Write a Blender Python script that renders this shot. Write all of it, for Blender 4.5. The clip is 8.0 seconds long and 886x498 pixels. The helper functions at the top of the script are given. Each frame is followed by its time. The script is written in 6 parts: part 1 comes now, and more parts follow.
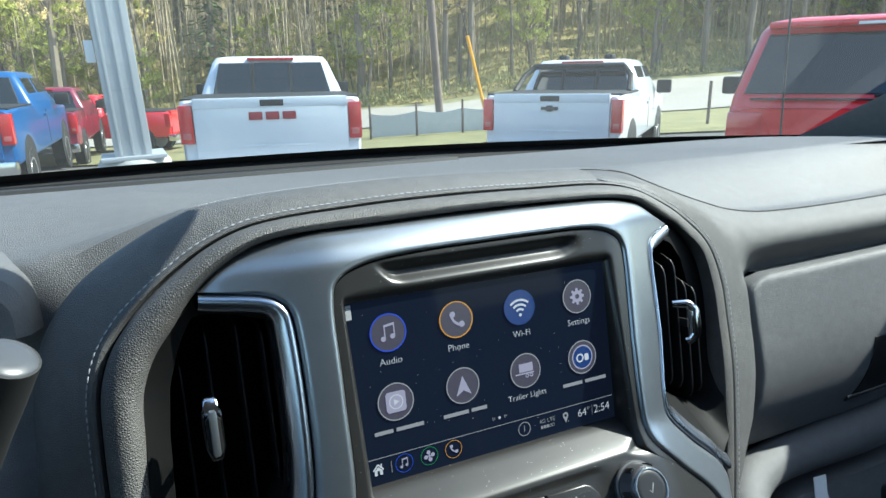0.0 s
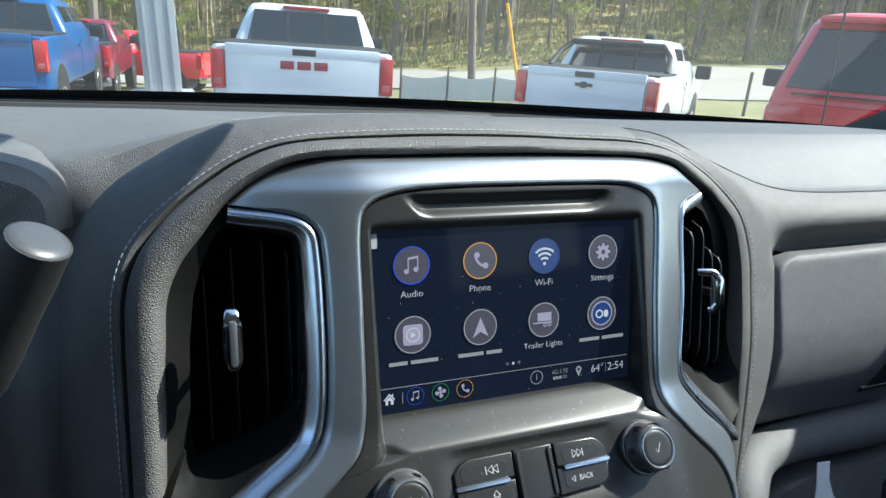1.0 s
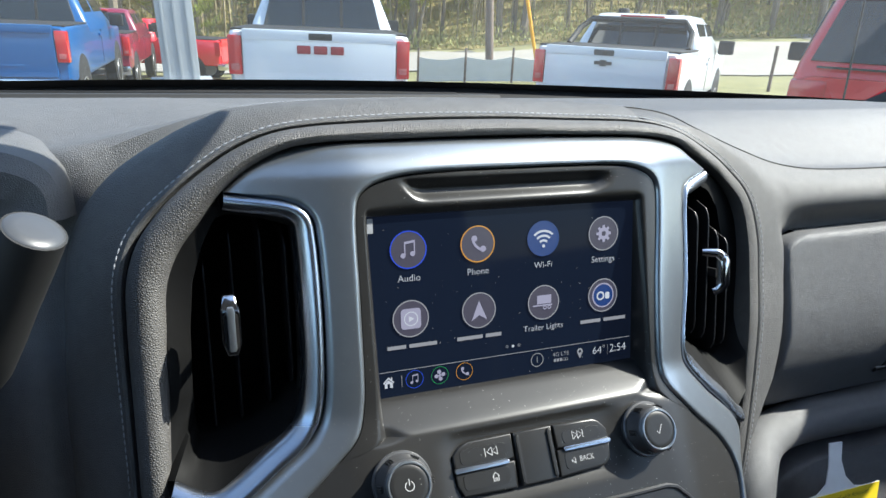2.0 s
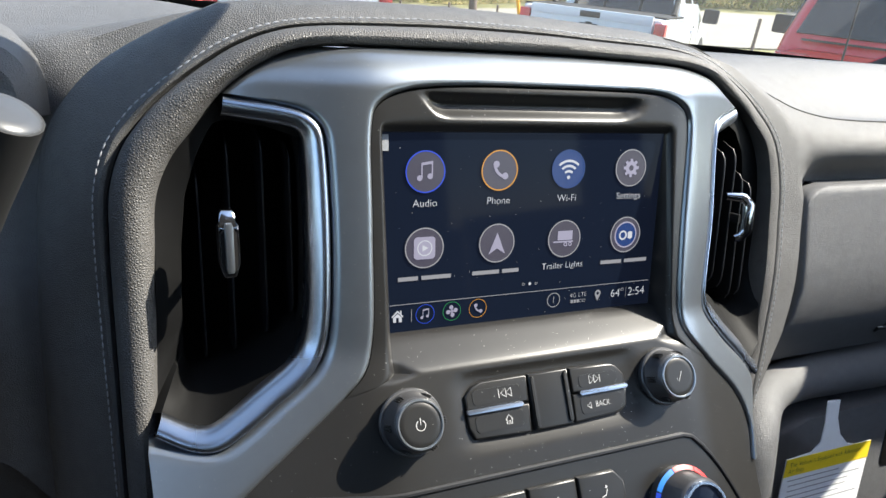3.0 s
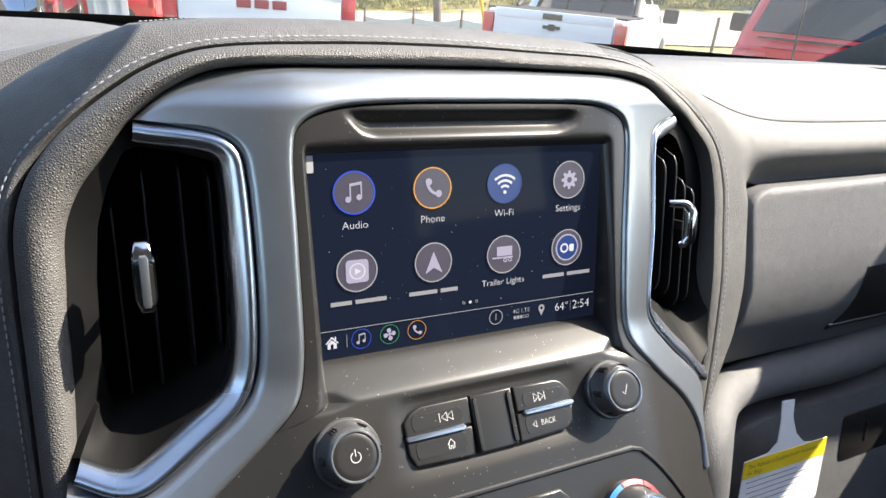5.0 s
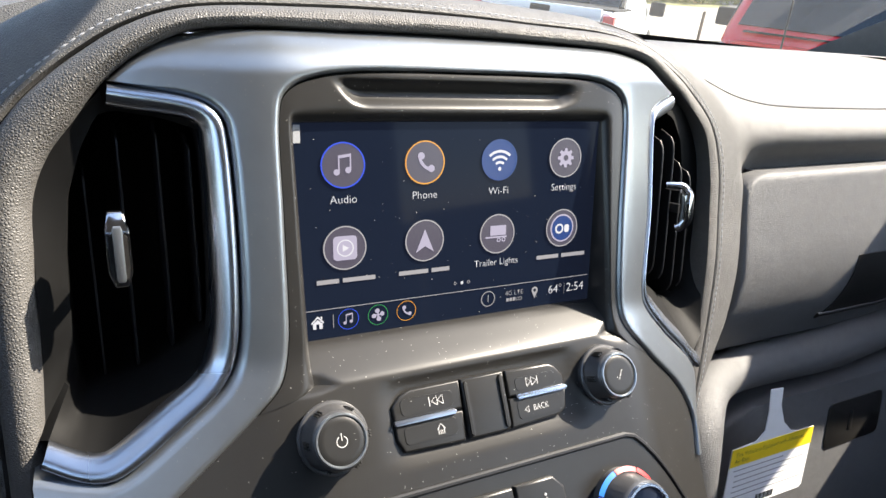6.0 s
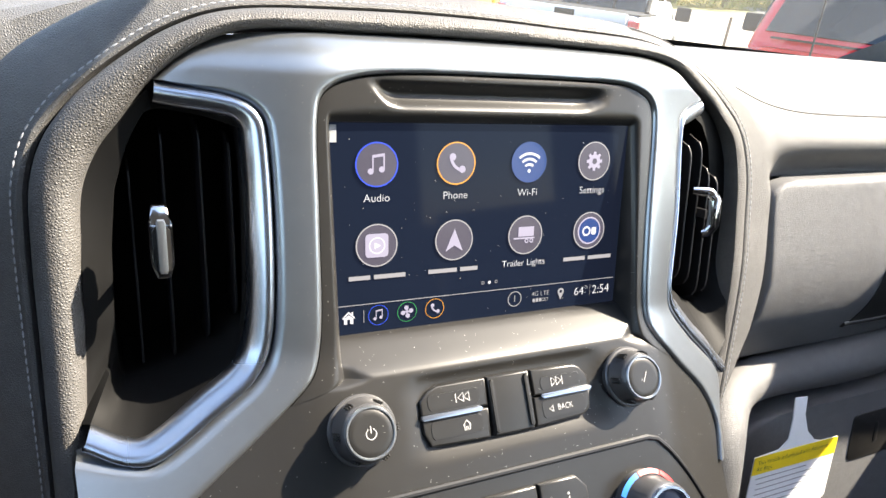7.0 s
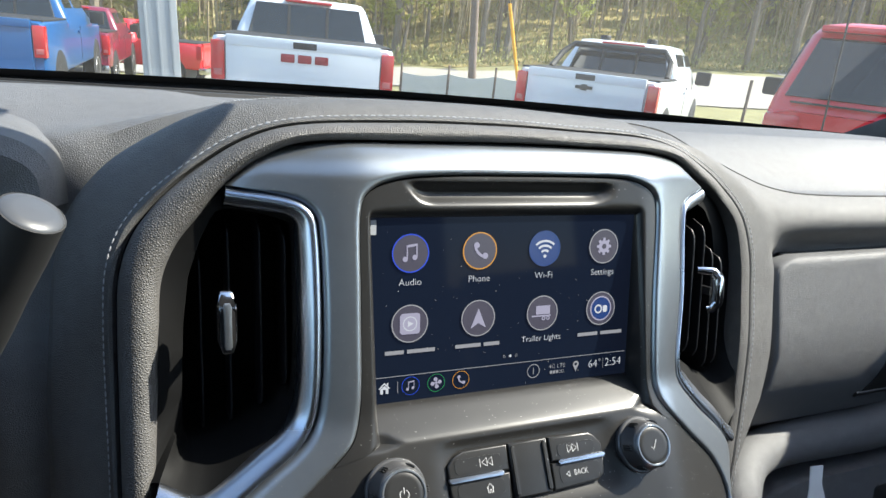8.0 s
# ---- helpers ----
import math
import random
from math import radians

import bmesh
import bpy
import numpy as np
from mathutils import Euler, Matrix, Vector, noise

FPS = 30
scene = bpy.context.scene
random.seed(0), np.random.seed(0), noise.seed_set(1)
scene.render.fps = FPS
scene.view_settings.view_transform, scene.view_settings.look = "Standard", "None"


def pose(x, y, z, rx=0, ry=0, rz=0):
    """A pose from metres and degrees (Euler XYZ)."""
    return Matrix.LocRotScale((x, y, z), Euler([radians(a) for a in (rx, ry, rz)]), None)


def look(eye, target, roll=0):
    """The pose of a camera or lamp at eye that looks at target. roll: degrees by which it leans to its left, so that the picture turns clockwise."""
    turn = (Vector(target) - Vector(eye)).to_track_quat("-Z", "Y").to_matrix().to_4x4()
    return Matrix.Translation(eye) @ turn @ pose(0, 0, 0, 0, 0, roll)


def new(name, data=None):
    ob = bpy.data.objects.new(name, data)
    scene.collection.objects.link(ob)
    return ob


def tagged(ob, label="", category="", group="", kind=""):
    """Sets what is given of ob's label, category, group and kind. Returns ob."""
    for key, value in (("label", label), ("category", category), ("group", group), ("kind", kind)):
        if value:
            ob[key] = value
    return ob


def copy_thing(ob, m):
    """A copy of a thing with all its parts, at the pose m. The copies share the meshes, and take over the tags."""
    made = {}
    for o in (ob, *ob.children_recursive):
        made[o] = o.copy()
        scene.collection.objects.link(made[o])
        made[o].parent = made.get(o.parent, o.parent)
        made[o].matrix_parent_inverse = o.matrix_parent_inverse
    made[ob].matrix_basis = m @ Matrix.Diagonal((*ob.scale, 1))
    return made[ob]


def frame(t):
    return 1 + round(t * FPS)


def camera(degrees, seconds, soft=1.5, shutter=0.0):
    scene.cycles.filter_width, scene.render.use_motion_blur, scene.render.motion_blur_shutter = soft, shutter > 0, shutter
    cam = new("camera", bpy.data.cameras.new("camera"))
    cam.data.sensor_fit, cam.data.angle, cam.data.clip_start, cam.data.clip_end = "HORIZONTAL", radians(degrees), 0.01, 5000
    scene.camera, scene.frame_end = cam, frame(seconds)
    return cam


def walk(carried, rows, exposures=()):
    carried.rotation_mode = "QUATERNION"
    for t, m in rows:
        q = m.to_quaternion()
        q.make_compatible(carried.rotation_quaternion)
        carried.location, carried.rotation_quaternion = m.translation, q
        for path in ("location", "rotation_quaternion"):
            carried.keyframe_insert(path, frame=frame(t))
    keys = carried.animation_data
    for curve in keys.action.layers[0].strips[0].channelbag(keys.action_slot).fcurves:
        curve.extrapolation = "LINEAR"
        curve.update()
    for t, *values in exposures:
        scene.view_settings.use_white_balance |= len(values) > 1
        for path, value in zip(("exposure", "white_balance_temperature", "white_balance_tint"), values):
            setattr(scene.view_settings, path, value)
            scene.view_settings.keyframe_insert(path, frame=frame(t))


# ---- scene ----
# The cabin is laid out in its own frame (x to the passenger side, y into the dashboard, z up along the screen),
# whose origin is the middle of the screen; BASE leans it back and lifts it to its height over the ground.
# SLANT shears the dashboard's depth up and sideways to fit the camera's view.
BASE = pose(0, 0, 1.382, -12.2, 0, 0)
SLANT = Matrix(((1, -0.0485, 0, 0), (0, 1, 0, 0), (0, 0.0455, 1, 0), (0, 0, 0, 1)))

cam = camera(70.0, 8.0)
ROWS = [
    (0, (-0.1792, -0.3482, 0.1016), (0.2213, 0.5647, 0.0221), -6.04),
    (0.5, (-0.1791, -0.3429, 0.0913), (0.2192, 0.5668, -0.0261), -3.45),
    (1, (-0.1862, -0.3443, 0.0837), (0.1856, 0.5752, -0.0439), -0.64),
    (1.2, (-0.1834, -0.3440, 0.0839), (0.1999, 0.5700, -0.0492), -0.56),
    (2.3, (-0.1680, -0.3504, 0.0839), (0.1620, 0.5789, -0.0822), -1.85),
    (2.5, (-0.1648, -0.3393, 0.0778), (0.2039, 0.5722, -0.1045), -0.95),
    (3, (-0.1868, -0.3138, 0.0602), (0.1891, 0.5872, -0.1563), 1.23),
    (3.5, (-0.1818, -0.3027, 0.0589), (0.2155, 0.5899, -0.1545), 1.56),
    (4, (-0.1735, -0.3119, 0.0639), (0.2266, 0.5836, -0.1312), 0.93),
    (4.5, (-0.1652, -0.3141, 0.0672), (0.2348, 0.5798, -0.1350), -0.42),
    (6, (-0.1612, -0.2990, 0.0575), (0.2743, 0.5727, -0.1672), 0.65),
    (6.5, (-0.1751, -0.2929, 0.0513), (0.2410, 0.5865, -0.1802), 1.80),
    (7, (-0.1691, -0.3025, 0.0570), (0.2401, 0.5828, -0.1640), 1.44),
    (7.5, (-0.1791, -0.3311, 0.0746), (0.2286, 0.5712, -0.0661), 1.20),
    (8, (-0.1871, -0.3396, 0.0772), (0.1915, 0.5769, -0.0522), 1.08),
]
EXPOSURES = [(0.0, 1.39, 5900, -2), (0.5, 1.33, 5750, -3), (1.0, 1.39, 6000, 1), (2.5, 1.50, 6250, 6), (3.0, 1.61, 6550, 8), (3.5, 1.90, 6800, 9), (4.5, 2.01, 6900, 11), (6.0, 2.07, 7000, 11), (6.5, 2.35, 7250, 11), (7.2, 2.55, 7250, 11),
             (7.5, 2.49, 7050, 9), (8.0, 1.63, 6450, 6)]
walk(cam, [(t, BASE @ look(eye, target, roll)) for t, eye, target, roll in ROWS], EXPOSURES)

# ---- light ----
SUN = Vector((0.67, -0.14, 0.73)).normalized()
world = bpy.data.worlds.new("sky")
scene.world = world
world.use_nodes = True
wn = world.node_tree.nodes
sky = wn.new("ShaderNodeTexSky")
sky.sky_type = "NISHITA"
sky.sun_disc = False
sky.sun_elevation = math.asin(SUN.z)
sky.sun_rotation = math.atan2(SUN.x, SUN.y)
world.node_tree.links.new(sky.outputs[0], wn["Background"].inputs[0])
wn["Background"].inputs[1].default_value = 0.14
sun_lamp = bpy.data.lights.new("sun", "SUN")
sun_lamp.energy, sun_lamp.angle, sun_lamp.color = 5.0, radians(0.6), (1.0, 0.94, 0.84)
new("sun", sun_lamp).matrix_world = look(SUN * 30, (0, 0, 0))


# ---- materials ----
def material(name, color, rough=0.6, metal=0.0, vary=0.15, scale=30.0, bump=0.0, bump_scale=400.0, fine=0.0, coat=0.0,
             emit=None, power=0.0, clear=0.0, random_hue=0.0, spec=0.5, cell=False, dust=0.0):
    """A surface with colour variation at two sizes, optional relief, dust specks, coat, glass or glow."""
    m = bpy.data.materials.new(name)
    m.use_nodes = True
    n, l = m.node_tree.nodes, m.node_tree.links
    b = n["Principled BSDF"]
    b.inputs["Base Color"].default_value = (*color, 1)
    b.inputs["Roughness"].default_value = rough
    b.inputs["Metallic"].default_value = metal
    b.inputs["Specular IOR Level"].default_value = spec
    b.inputs["Coat Weight"].default_value = coat
    b.inputs["Coat Roughness"].default_value = 0.05
    b.inputs["Transmission Weight"].default_value = clear
    if emit:
        b.inputs["Emission Color"].default_value = (*emit, 1)
        b.inputs["Emission Strength"].default_value = power
    tc = n.new("ShaderNodeTexCoord")
    if vary:
        big = n.new("ShaderNodeTexNoise")
        big.inputs["Scale"].default_value, big.inputs["Detail"].default_value = scale * 0.2, 3
        small = n.new("ShaderNodeTexNoise")
        small.inputs["Scale"].default_value, small.inputs["Detail"].default_value = scale * 4, 4
        for t in (big, small):
            l.new(tc.outputs["Object"], t.inputs["Vector"])
        add = n.new("ShaderNodeMath")
        add.operation = "ADD"
        l.new(big.outputs[0], add.inputs[0])
        l.new(small.outputs[0], add.inputs[1])
        ramp = n.new("ShaderNodeMapRange")
        ramp.inputs[1].default_value, ramp.inputs[2].default_value = 0.6, 1.4
        ramp.inputs[3].default_value, ramp.inputs[4].default_value = 1 - vary, 1 + vary
        l.new(add.outputs[0], ramp.inputs[0])
        last = ramp.outputs[0]
        if random_hue:
            info = n.new("ShaderNodeObjectInfo")
            r2 = n.new("ShaderNodeMapRange")
            r2.inputs[3].default_value, r2.inputs[4].default_value = 1 - random_hue, 1 + random_hue
            l.new(info.outputs["Random"], r2.inputs[0])
            mul = n.new("ShaderNodeMath")
            mul.operation = "MULTIPLY"
            l.new(last, mul.inputs[0])
            l.new(r2.outputs[0], mul.inputs[1])
            last = mul.outputs[0]
        mix = n.new("ShaderNodeVectorMath")
        mix.operation = "SCALE"
        mix.inputs[0].default_value = color
        l.new(last, mix.inputs["Scale"])
        colour_out = mix.outputs[0]
        if dust:
            specks = n.new("ShaderNodeTexVoronoi")
            specks.inputs["Scale"].default_value = 430
            l.new(tc.outputs["Object"], specks.inputs["Vector"])
            pick = n.new("ShaderNodeMapRange")
            pick.inputs[1].default_value, pick.inputs[2].default_value = 0.085, 0.055
            l.new(specks.outputs["Distance"], pick.inputs[0])
            sep = n.new("ShaderNodeSeparateColor")
            l.new(specks.outputs["Color"], sep.inputs[0])
            some = n.new("ShaderNodeMath")
            some.operation = "LESS_THAN"
            some.inputs[1].default_value = dust
            l.new(sep.outputs[0], some.inputs[0])
            both = n.new("ShaderNodeMath")
            both.operation = "MULTIPLY"
            l.new(pick.outputs[0], both.inputs[0])
            l.new(some.outputs[0], both.inputs[1])
            over = n.new("ShaderNodeMix")
            over.data_type = "RGBA"
            l.new(both.outputs[0], over.inputs["Factor"])
            l.new(colour_out, over.inputs["A"])
            over.inputs["B"].default_value = (0.55, 0.54, 0.52, 1)
            if metal:
                matt = n.new("ShaderNodeMath")
                matt.operation = "MULTIPLY_ADD"
                matt.inputs[1].default_value, matt.inputs[2].default_value = -metal, metal
                l.new(both.outputs[0], matt.inputs[0])
                l.new(matt.outputs[0], b.inputs["Metallic"])
            colour_out = over.outputs["Result"]
        l.new(colour_out, b.inputs["Base Color"])
        rr = n.new("ShaderNodeMapRange")
        rr.inputs[3].default_value, rr.inputs[4].default_value = max(0, rough - 0.08), min(1, rough + 0.08)
        l.new(big.outputs[0], rr.inputs[0])
        if clear == 0 and rough > 0.1:
            l.new(rr.outputs[0], b.inputs["Roughness"])
    if bump:
        if cell:
            t = n.new("ShaderNodeTexVoronoi")
            t.feature = "DISTANCE_TO_EDGE"
        else:
            t = n.new("ShaderNodeTexNoise")
            t.inputs["Detail"].default_value = 3
        t.inputs["Scale"].default_value = bump_scale
        l.new(tc.outputs["Object"], t.inputs["Vector"])
        bm_node = n.new("ShaderNodeBump")
        bm_node.inputs["Strength"].default_value = bump
        bm_node.inputs["Distance"].default_value = 0.6 / bump_scale
        height = t.outputs[0]
        if cell:
            # flat pebbles between narrow grooves
            flat = n.new("ShaderNodeMapRange")
            flat.interpolation_type = "SMOOTHSTEP"
            flat.inputs[2].default_value = 0.42
            l.new(height, flat.inputs[0])
            height = flat.outputs[0]
        l.new(height, bm_node.inputs["Height"])
        l.new(bm_node.outputs[0], b.inputs["Normal"])
    return m


LEATHER = material("grained_black_leather", (0.088, 0.087, 0.086), 0.54, bump=0.46, bump_scale=850, cell=True, vary=0.2, spec=0.38)
ROLL = material("coarse_grained_black_leather", (0.084, 0.081, 0.078), 0.54, bump=0.5, bump_scale=760, cell=True, vary=0.2, spec=0.42)
PAD = material("soft_dash_vinyl", (0.098, 0.099, 0.102), 0.52, bump=0.42, bump_scale=850, cell=True, vary=0.15, spec=0.38)
THREAD = material("grey_thread", (0.27, 0.28, 0.30), 0.7, vary=0.2, scale=300)
SEAM = material("dark_seam", (0.006, 0.006, 0.007), 0.8)
SILVER = material("brushed_silver_plastic", (0.285, 0.310, 0.335), 0.31, metal=0.86, vary=0.05, bump=0.04, bump_scale=1800, dust=0.30)
CHROME = material("satin_chrome", (0.46, 0.50, 0.57), 0.27, metal=1.0, vary=0.03)
BEZEL = material("satin_black_plastic", (0.0175, 0.0168, 0.016), 0.34, bump=0.10, bump_scale=2500, vary=0.1, dust=0.5)
HOUSING = material("vent_plastic", (0.0050, 0.0050, 0.0051), 0.62, spec=0.12, vary=0.15, bump=0.1, bump_scale=1500)
BLACK = material("black_plastic", (0.010, 0.010, 0.011), 0.42, vary=0.15, bump=0.1, bump_scale=1500)
VENT = material("vent_black", (0.004, 0.004, 0.005), 0.6, vary=0.1, spec=0.15)
BUTTON = material("button_black", (0.015, 0.0147, 0.0143), 0.34, vary=0.1, bump=0.08, bump_scale=2500, dust=0.15)
END_GREY = material("pale_grey_plastic", (0.052, 0.055, 0.061), 0.4, vary=0.05)
KNURL = material("grey_knurled_metal", (0.085, 0.085, 0.088), 0.35, metal=0.5, vary=0.1)
RUBBER = material("black_rubber", (0.012, 0.012, 0.012), 0.7)
DISPLAY = material("dark_display_glass", (0.003, 0.005, 0.010), 0.06, vary=0.01, dust=0.2, coat=0.0, emit=(0.009, 0.013, 0.027), power=0.22, spec=0.06)
INK = material("white_print", (0.42, 0.42, 0.42), 0.5, vary=0.05)
GLOW = material("white_pixels", (0.02, 0.02, 0.02), 0.3, vary=0, emit=(0.75, 0.77, 0.85), power=0.27)
DIM = material("grey_pixels", (0.02, 0.02, 0.02), 0.3, vary=0, emit=(0.5, 0.5, 0.55), power=0.20)
DISC = material("violet_grey_pixels", (0.01, 0.01, 0.01), 0.25, vary=0, emit=(0.115, 0.105, 0.16), power=0.2)
PALE = material("lilac_pixels", (0.02, 0.02, 0.02), 0.3, vary=0, emit=(0.42, 0.40, 0.55), power=0.28)
BLUE = material("blue_pixels", (0.01, 0.01, 0.02), 0.25, vary=0, emit=(0.01, 0.06, 0.27), power=0.22)
RING_BLUE = material("bright_blue_pixels", (0.01, 0.01, 0.02), 0.25, vary=0, emit=(0.02, 0.08, 0.75), power=0.3)
RING_AMBER = material("amber_pixels", (0.02, 0.01, 0.01), 0.25, vary=0, emit=(0.75, 0.34, 0.03), power=0.3)
RING_GREEN = material("green_pixels", (0.01, 0.02, 0.01), 0.25, vary=0, emit=(0.02, 0.28, 0.08), power=0.3)
TAG_WHITE = material("white_card", (0.78, 0.79, 0.80), 0.6, vary=0.04)
TAG_YELLOW = material("yellow_print", (0.82, 0.60, 0.02), 0.55, vary=0.05)
TAG_TEXT = material("grey_print", (0.30, 0.30, 0.30), 0.6, vary=0.05)
TAG_INK = material("black_print", (0.03, 0.03, 0.03), 0.6, vary=0.05)
RED_MARK = material("red_mark", (0.55, 0.02, 0.02), 0.4)
BLUE_MARK = material("blue_mark", (0.02, 0.16, 0.55), 0.4)
HEADLINER = material("dark_headliner", (0.10, 0.098, 0.096), 0.9, bump=0.3, bump_scale=300)
WHITE_PAINT = material("white_car_paint", (0.64, 0.67, 0.71), 0.28, coat=0.8, vary=0.03, scale=2)
RED_PAINT = material("red_car_paint", (0.60, 0.014, 0.022), 0.28, coat=0.8, vary=0.05, scale=2)
BLUE_PAINT = material("blue_car_paint", (0.004, 0.070, 0.22), 0.30, coat=0.3, vary=0.05, scale=2)
DARK_RED = material("burgundy_car_paint", (0.16, 0.012, 0.035), 0.28, coat=0.8, vary=0.05, scale=2)
CAR_GLASS = material("tinted_car_glass", (0.012, 0.016, 0.018), 0.04, vary=0, coat=0.5)
LAMP_RED = material("red_lens", (0.50, 0.006, 0.012), 0.2, coat=0.6, vary=0.2, scale=10)
LAMP_PINK = material("pink_lens", (0.45, 0.10, 0.10), 0.2, coat=0.6)
LAMP_WHITE = material("clear_lens", (0.7, 0.7, 0.7), 0.2, coat=0.6)
BADGE_RED = material("red_badge", (0.28, 0.02, 0.03), 0.3)
TYRE = material("tyre_rubber", (0.02, 0.02, 0.02), 0.85, bump=0.3, bump_scale=60)
WHEEL = material("alloy_wheel", (0.5, 0.5, 0.52), 0.3, metal=0.9)
TRIM_CHROME = material("car_chrome", (0.7, 0.7, 0.72), 0.15, metal=1.0, vary=0.03)
ASPHALT = material("asphalt_lot", (0.085, 0.083, 0.08), 0.9, vary=0.35, scale=2, bump=0.4, bump_scale=80)
ROAD = material("sunlit_concrete_road", (0.27, 0.25, 0.22), 0.9, vary=0.15, scale=2, bump=0.2, bump_scale=60)
GRASS = material("dry_spring_grass", (0.18, 0.17, 0.075), 0.9, vary=0.4, scale=6, bump=0.6, bump_scale=30)
STEEL = material("galvanised_steel", (0.38, 0.40, 0.42), 0.5, metal=0.4, vary=0.08, scale=3)
CONCRETE = material("pale_concrete", (0.40, 0.39, 0.37), 0.85, vary=0.15, scale=8, bump=0.3, bump_scale=60)
POLE_WOOD = material("weathered_pole_wood", (0.16, 0.12, 0.10), 0.85, vary=0.3, scale=8, bump=0.4, bump_scale=40)
YELLOW_GUARD = material("yellow_plastic", (0.80, 0.38, 0.02), 0.5)
BARK = material("grey_brown_bark", (0.19, 0.155, 0.115), 0.9, vary=0.35, scale=6, bump=0.5, bump_scale=30)
TWIG = material("bare_twigs", (0.50, 0.39, 0.17), 0.95, vary=0.3, scale=4, random_hue=0.3)
LEAF = material("young_leaves", (0.35, 0.36, 0.065), 0.7, vary=0.4, scale=4, random_hue=0.3)
PINE = material("dark_evergreen", (0.08, 0.12, 0.04), 0.8, vary=0.4, scale=4, random_hue=0.2)
LITTER = material("forest_floor", (0.28, 0.225, 0.085), 0.95, vary=0.4, scale=1, bump=0.6, bump_scale=10)
WIRE = material("black_wire", (0.02, 0.02, 0.02), 0.6)


def thin_glass(name, dust):
    """A clear pane: light goes straight through, with the gloss of glass and a pale veil that stands in for glare."""
    m = bpy.data.materials.new(name)
    m.use_nodes = True
    n, l = m.node_tree.nodes, m.node_tree.links
    n.remove(n["Principled BSDF"])
    clear, gloss, mix, edge, less = (n.new("ShaderNode" + k) for k in ("BsdfTransparent", "BsdfGlossy", "MixShader", "Fresnel", "Math"))
    clear.inputs[0].default_value = (0.93, 0.96, 0.95, 1)
    gloss.inputs["Roughness"].default_value = 0.02
    edge.inputs["IOR"].default_value = 1.5
    less.operation = "MULTIPLY"
    less.inputs[1].default_value = 1.0
    l.new(edge.outputs[0], less.inputs[0])
    l.new(less.outputs[0], mix.inputs[0])
    l.new(clear.outputs[0], mix.inputs[1])
    l.new(gloss.outputs[0], mix.inputs[2])
    # Translucent veil that imitates glare and haze; dust sets its strength.
    veiled, film = n.new("ShaderNodeMixShader"), n.new("ShaderNodeBsdfTranslucent")
    film.inputs[0].default_value = (0.80, 0.81, 0.78, 1)
    veiled.inputs[0].default_value = dust
    l.new(mix.outputs[0], veiled.inputs[1])
    l.new(film.outputs[0], veiled.inputs[2])
    l.new(veiled.outputs[0], n["Material Output"].inputs["Surface"])
    return m


GLASS = thin_glass("windshield_glass", 0.022)


# ---- mesh tools ----
CABIN = set()


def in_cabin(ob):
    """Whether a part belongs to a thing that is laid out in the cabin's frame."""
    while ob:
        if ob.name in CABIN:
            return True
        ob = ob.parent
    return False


def link(name, bm, mat, parent=None, label="", smooth=True):
    """One mesh object from a bmesh."""
    # Cabin parts get the shear that fits them to the view.
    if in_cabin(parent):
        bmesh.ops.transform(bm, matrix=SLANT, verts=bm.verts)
    bmesh.ops.recalc_face_normals(bm, faces=bm.faces)
    me = bpy.data.meshes.new(name)
    bm.to_mesh(me)
    bm.free()
    me.materials.append(mat)
    if smooth:
        me.polygons.foreach_set("use_smooth", [True] * len(me.polygons))
        me.set_sharp_from_angle(angle=radians(38))
    ob = new(name, me)
    if parent:
        ob.parent = parent
    if label:
        ob["label"] = label
    return ob


def part(name, bm, mat, parent, label="", smooth=True):
    return link(name, bm, mat, parent, label, smooth)


def thing(name, label, category, m=None, group="", kind=""):
    ob = new(name)
    ob.empty_display_size = 0.05
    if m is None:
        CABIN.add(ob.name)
    ob.matrix_world = BASE if m is None else m
    return tagged(ob, label, category, group, kind)


def solo(name, bm, mat, label, category, m=None, group="", kind=""):
    ob = link(name, bm, mat)
    ob.matrix_world = BASE if m is None else m
    return tagged(ob, label, category, group, kind)


def span(a, b, c, d, t):
    """A point of the smooth curve from b to c, with a and d as neighbours; long spans don't swing the short ones beside them."""
    w0, w1, w2 = (max((q - p).length, 1e-9) ** 0.5 for p, q in ((a, b), (b, c), (c, d)))
    ma = (c - b) / w1 if w0 < 1e-3 else (b - a) / w0 - (c - a) / (w0 + w1) + (c - b) / w1
    mb = (c - b) / w1 if w2 < 1e-3 else (c - b) / w1 - (d - b) / (w1 + w2) + (d - c) / w2
    return (2 * t ** 3 - 3 * t * t + 1) * b + (t ** 3 - 2 * t * t + t) * w1 * ma + (3 * t * t - 2 * t ** 3) * c + (t ** 3 - t * t) * w1 * mb


def smooth_line(pts, n):
    """n points evenly along a smooth curve through pts."""
    p = [Vector(q) for q in pts]
    fine = []
    for i in range(len(p) - 1):
        a, b, c, d = p[max(i - 1, 0)], p[i], p[i + 1], p[min(i + 2, len(p) - 1)]
        for k in range(12):
            fine.append(span(a, b, c, d, k / 12))
    fine.append(p[-1])
    run = [0.0]
    for a, b in zip(fine, fine[1:]):
        run.append(run[-1] + (b - a).length)
    out, j = [], 0
    for i in range(n):
        s = run[-1] * i / (n - 1)
        while j < len(run) - 2 and run[j + 1] < s:
            j += 1
        f = (s - run[j]) / max(run[j + 1] - run[j], 1e-9)
        out.append(fine[j].lerp(fine[j + 1], min(max(f, 0), 1)))
    return out


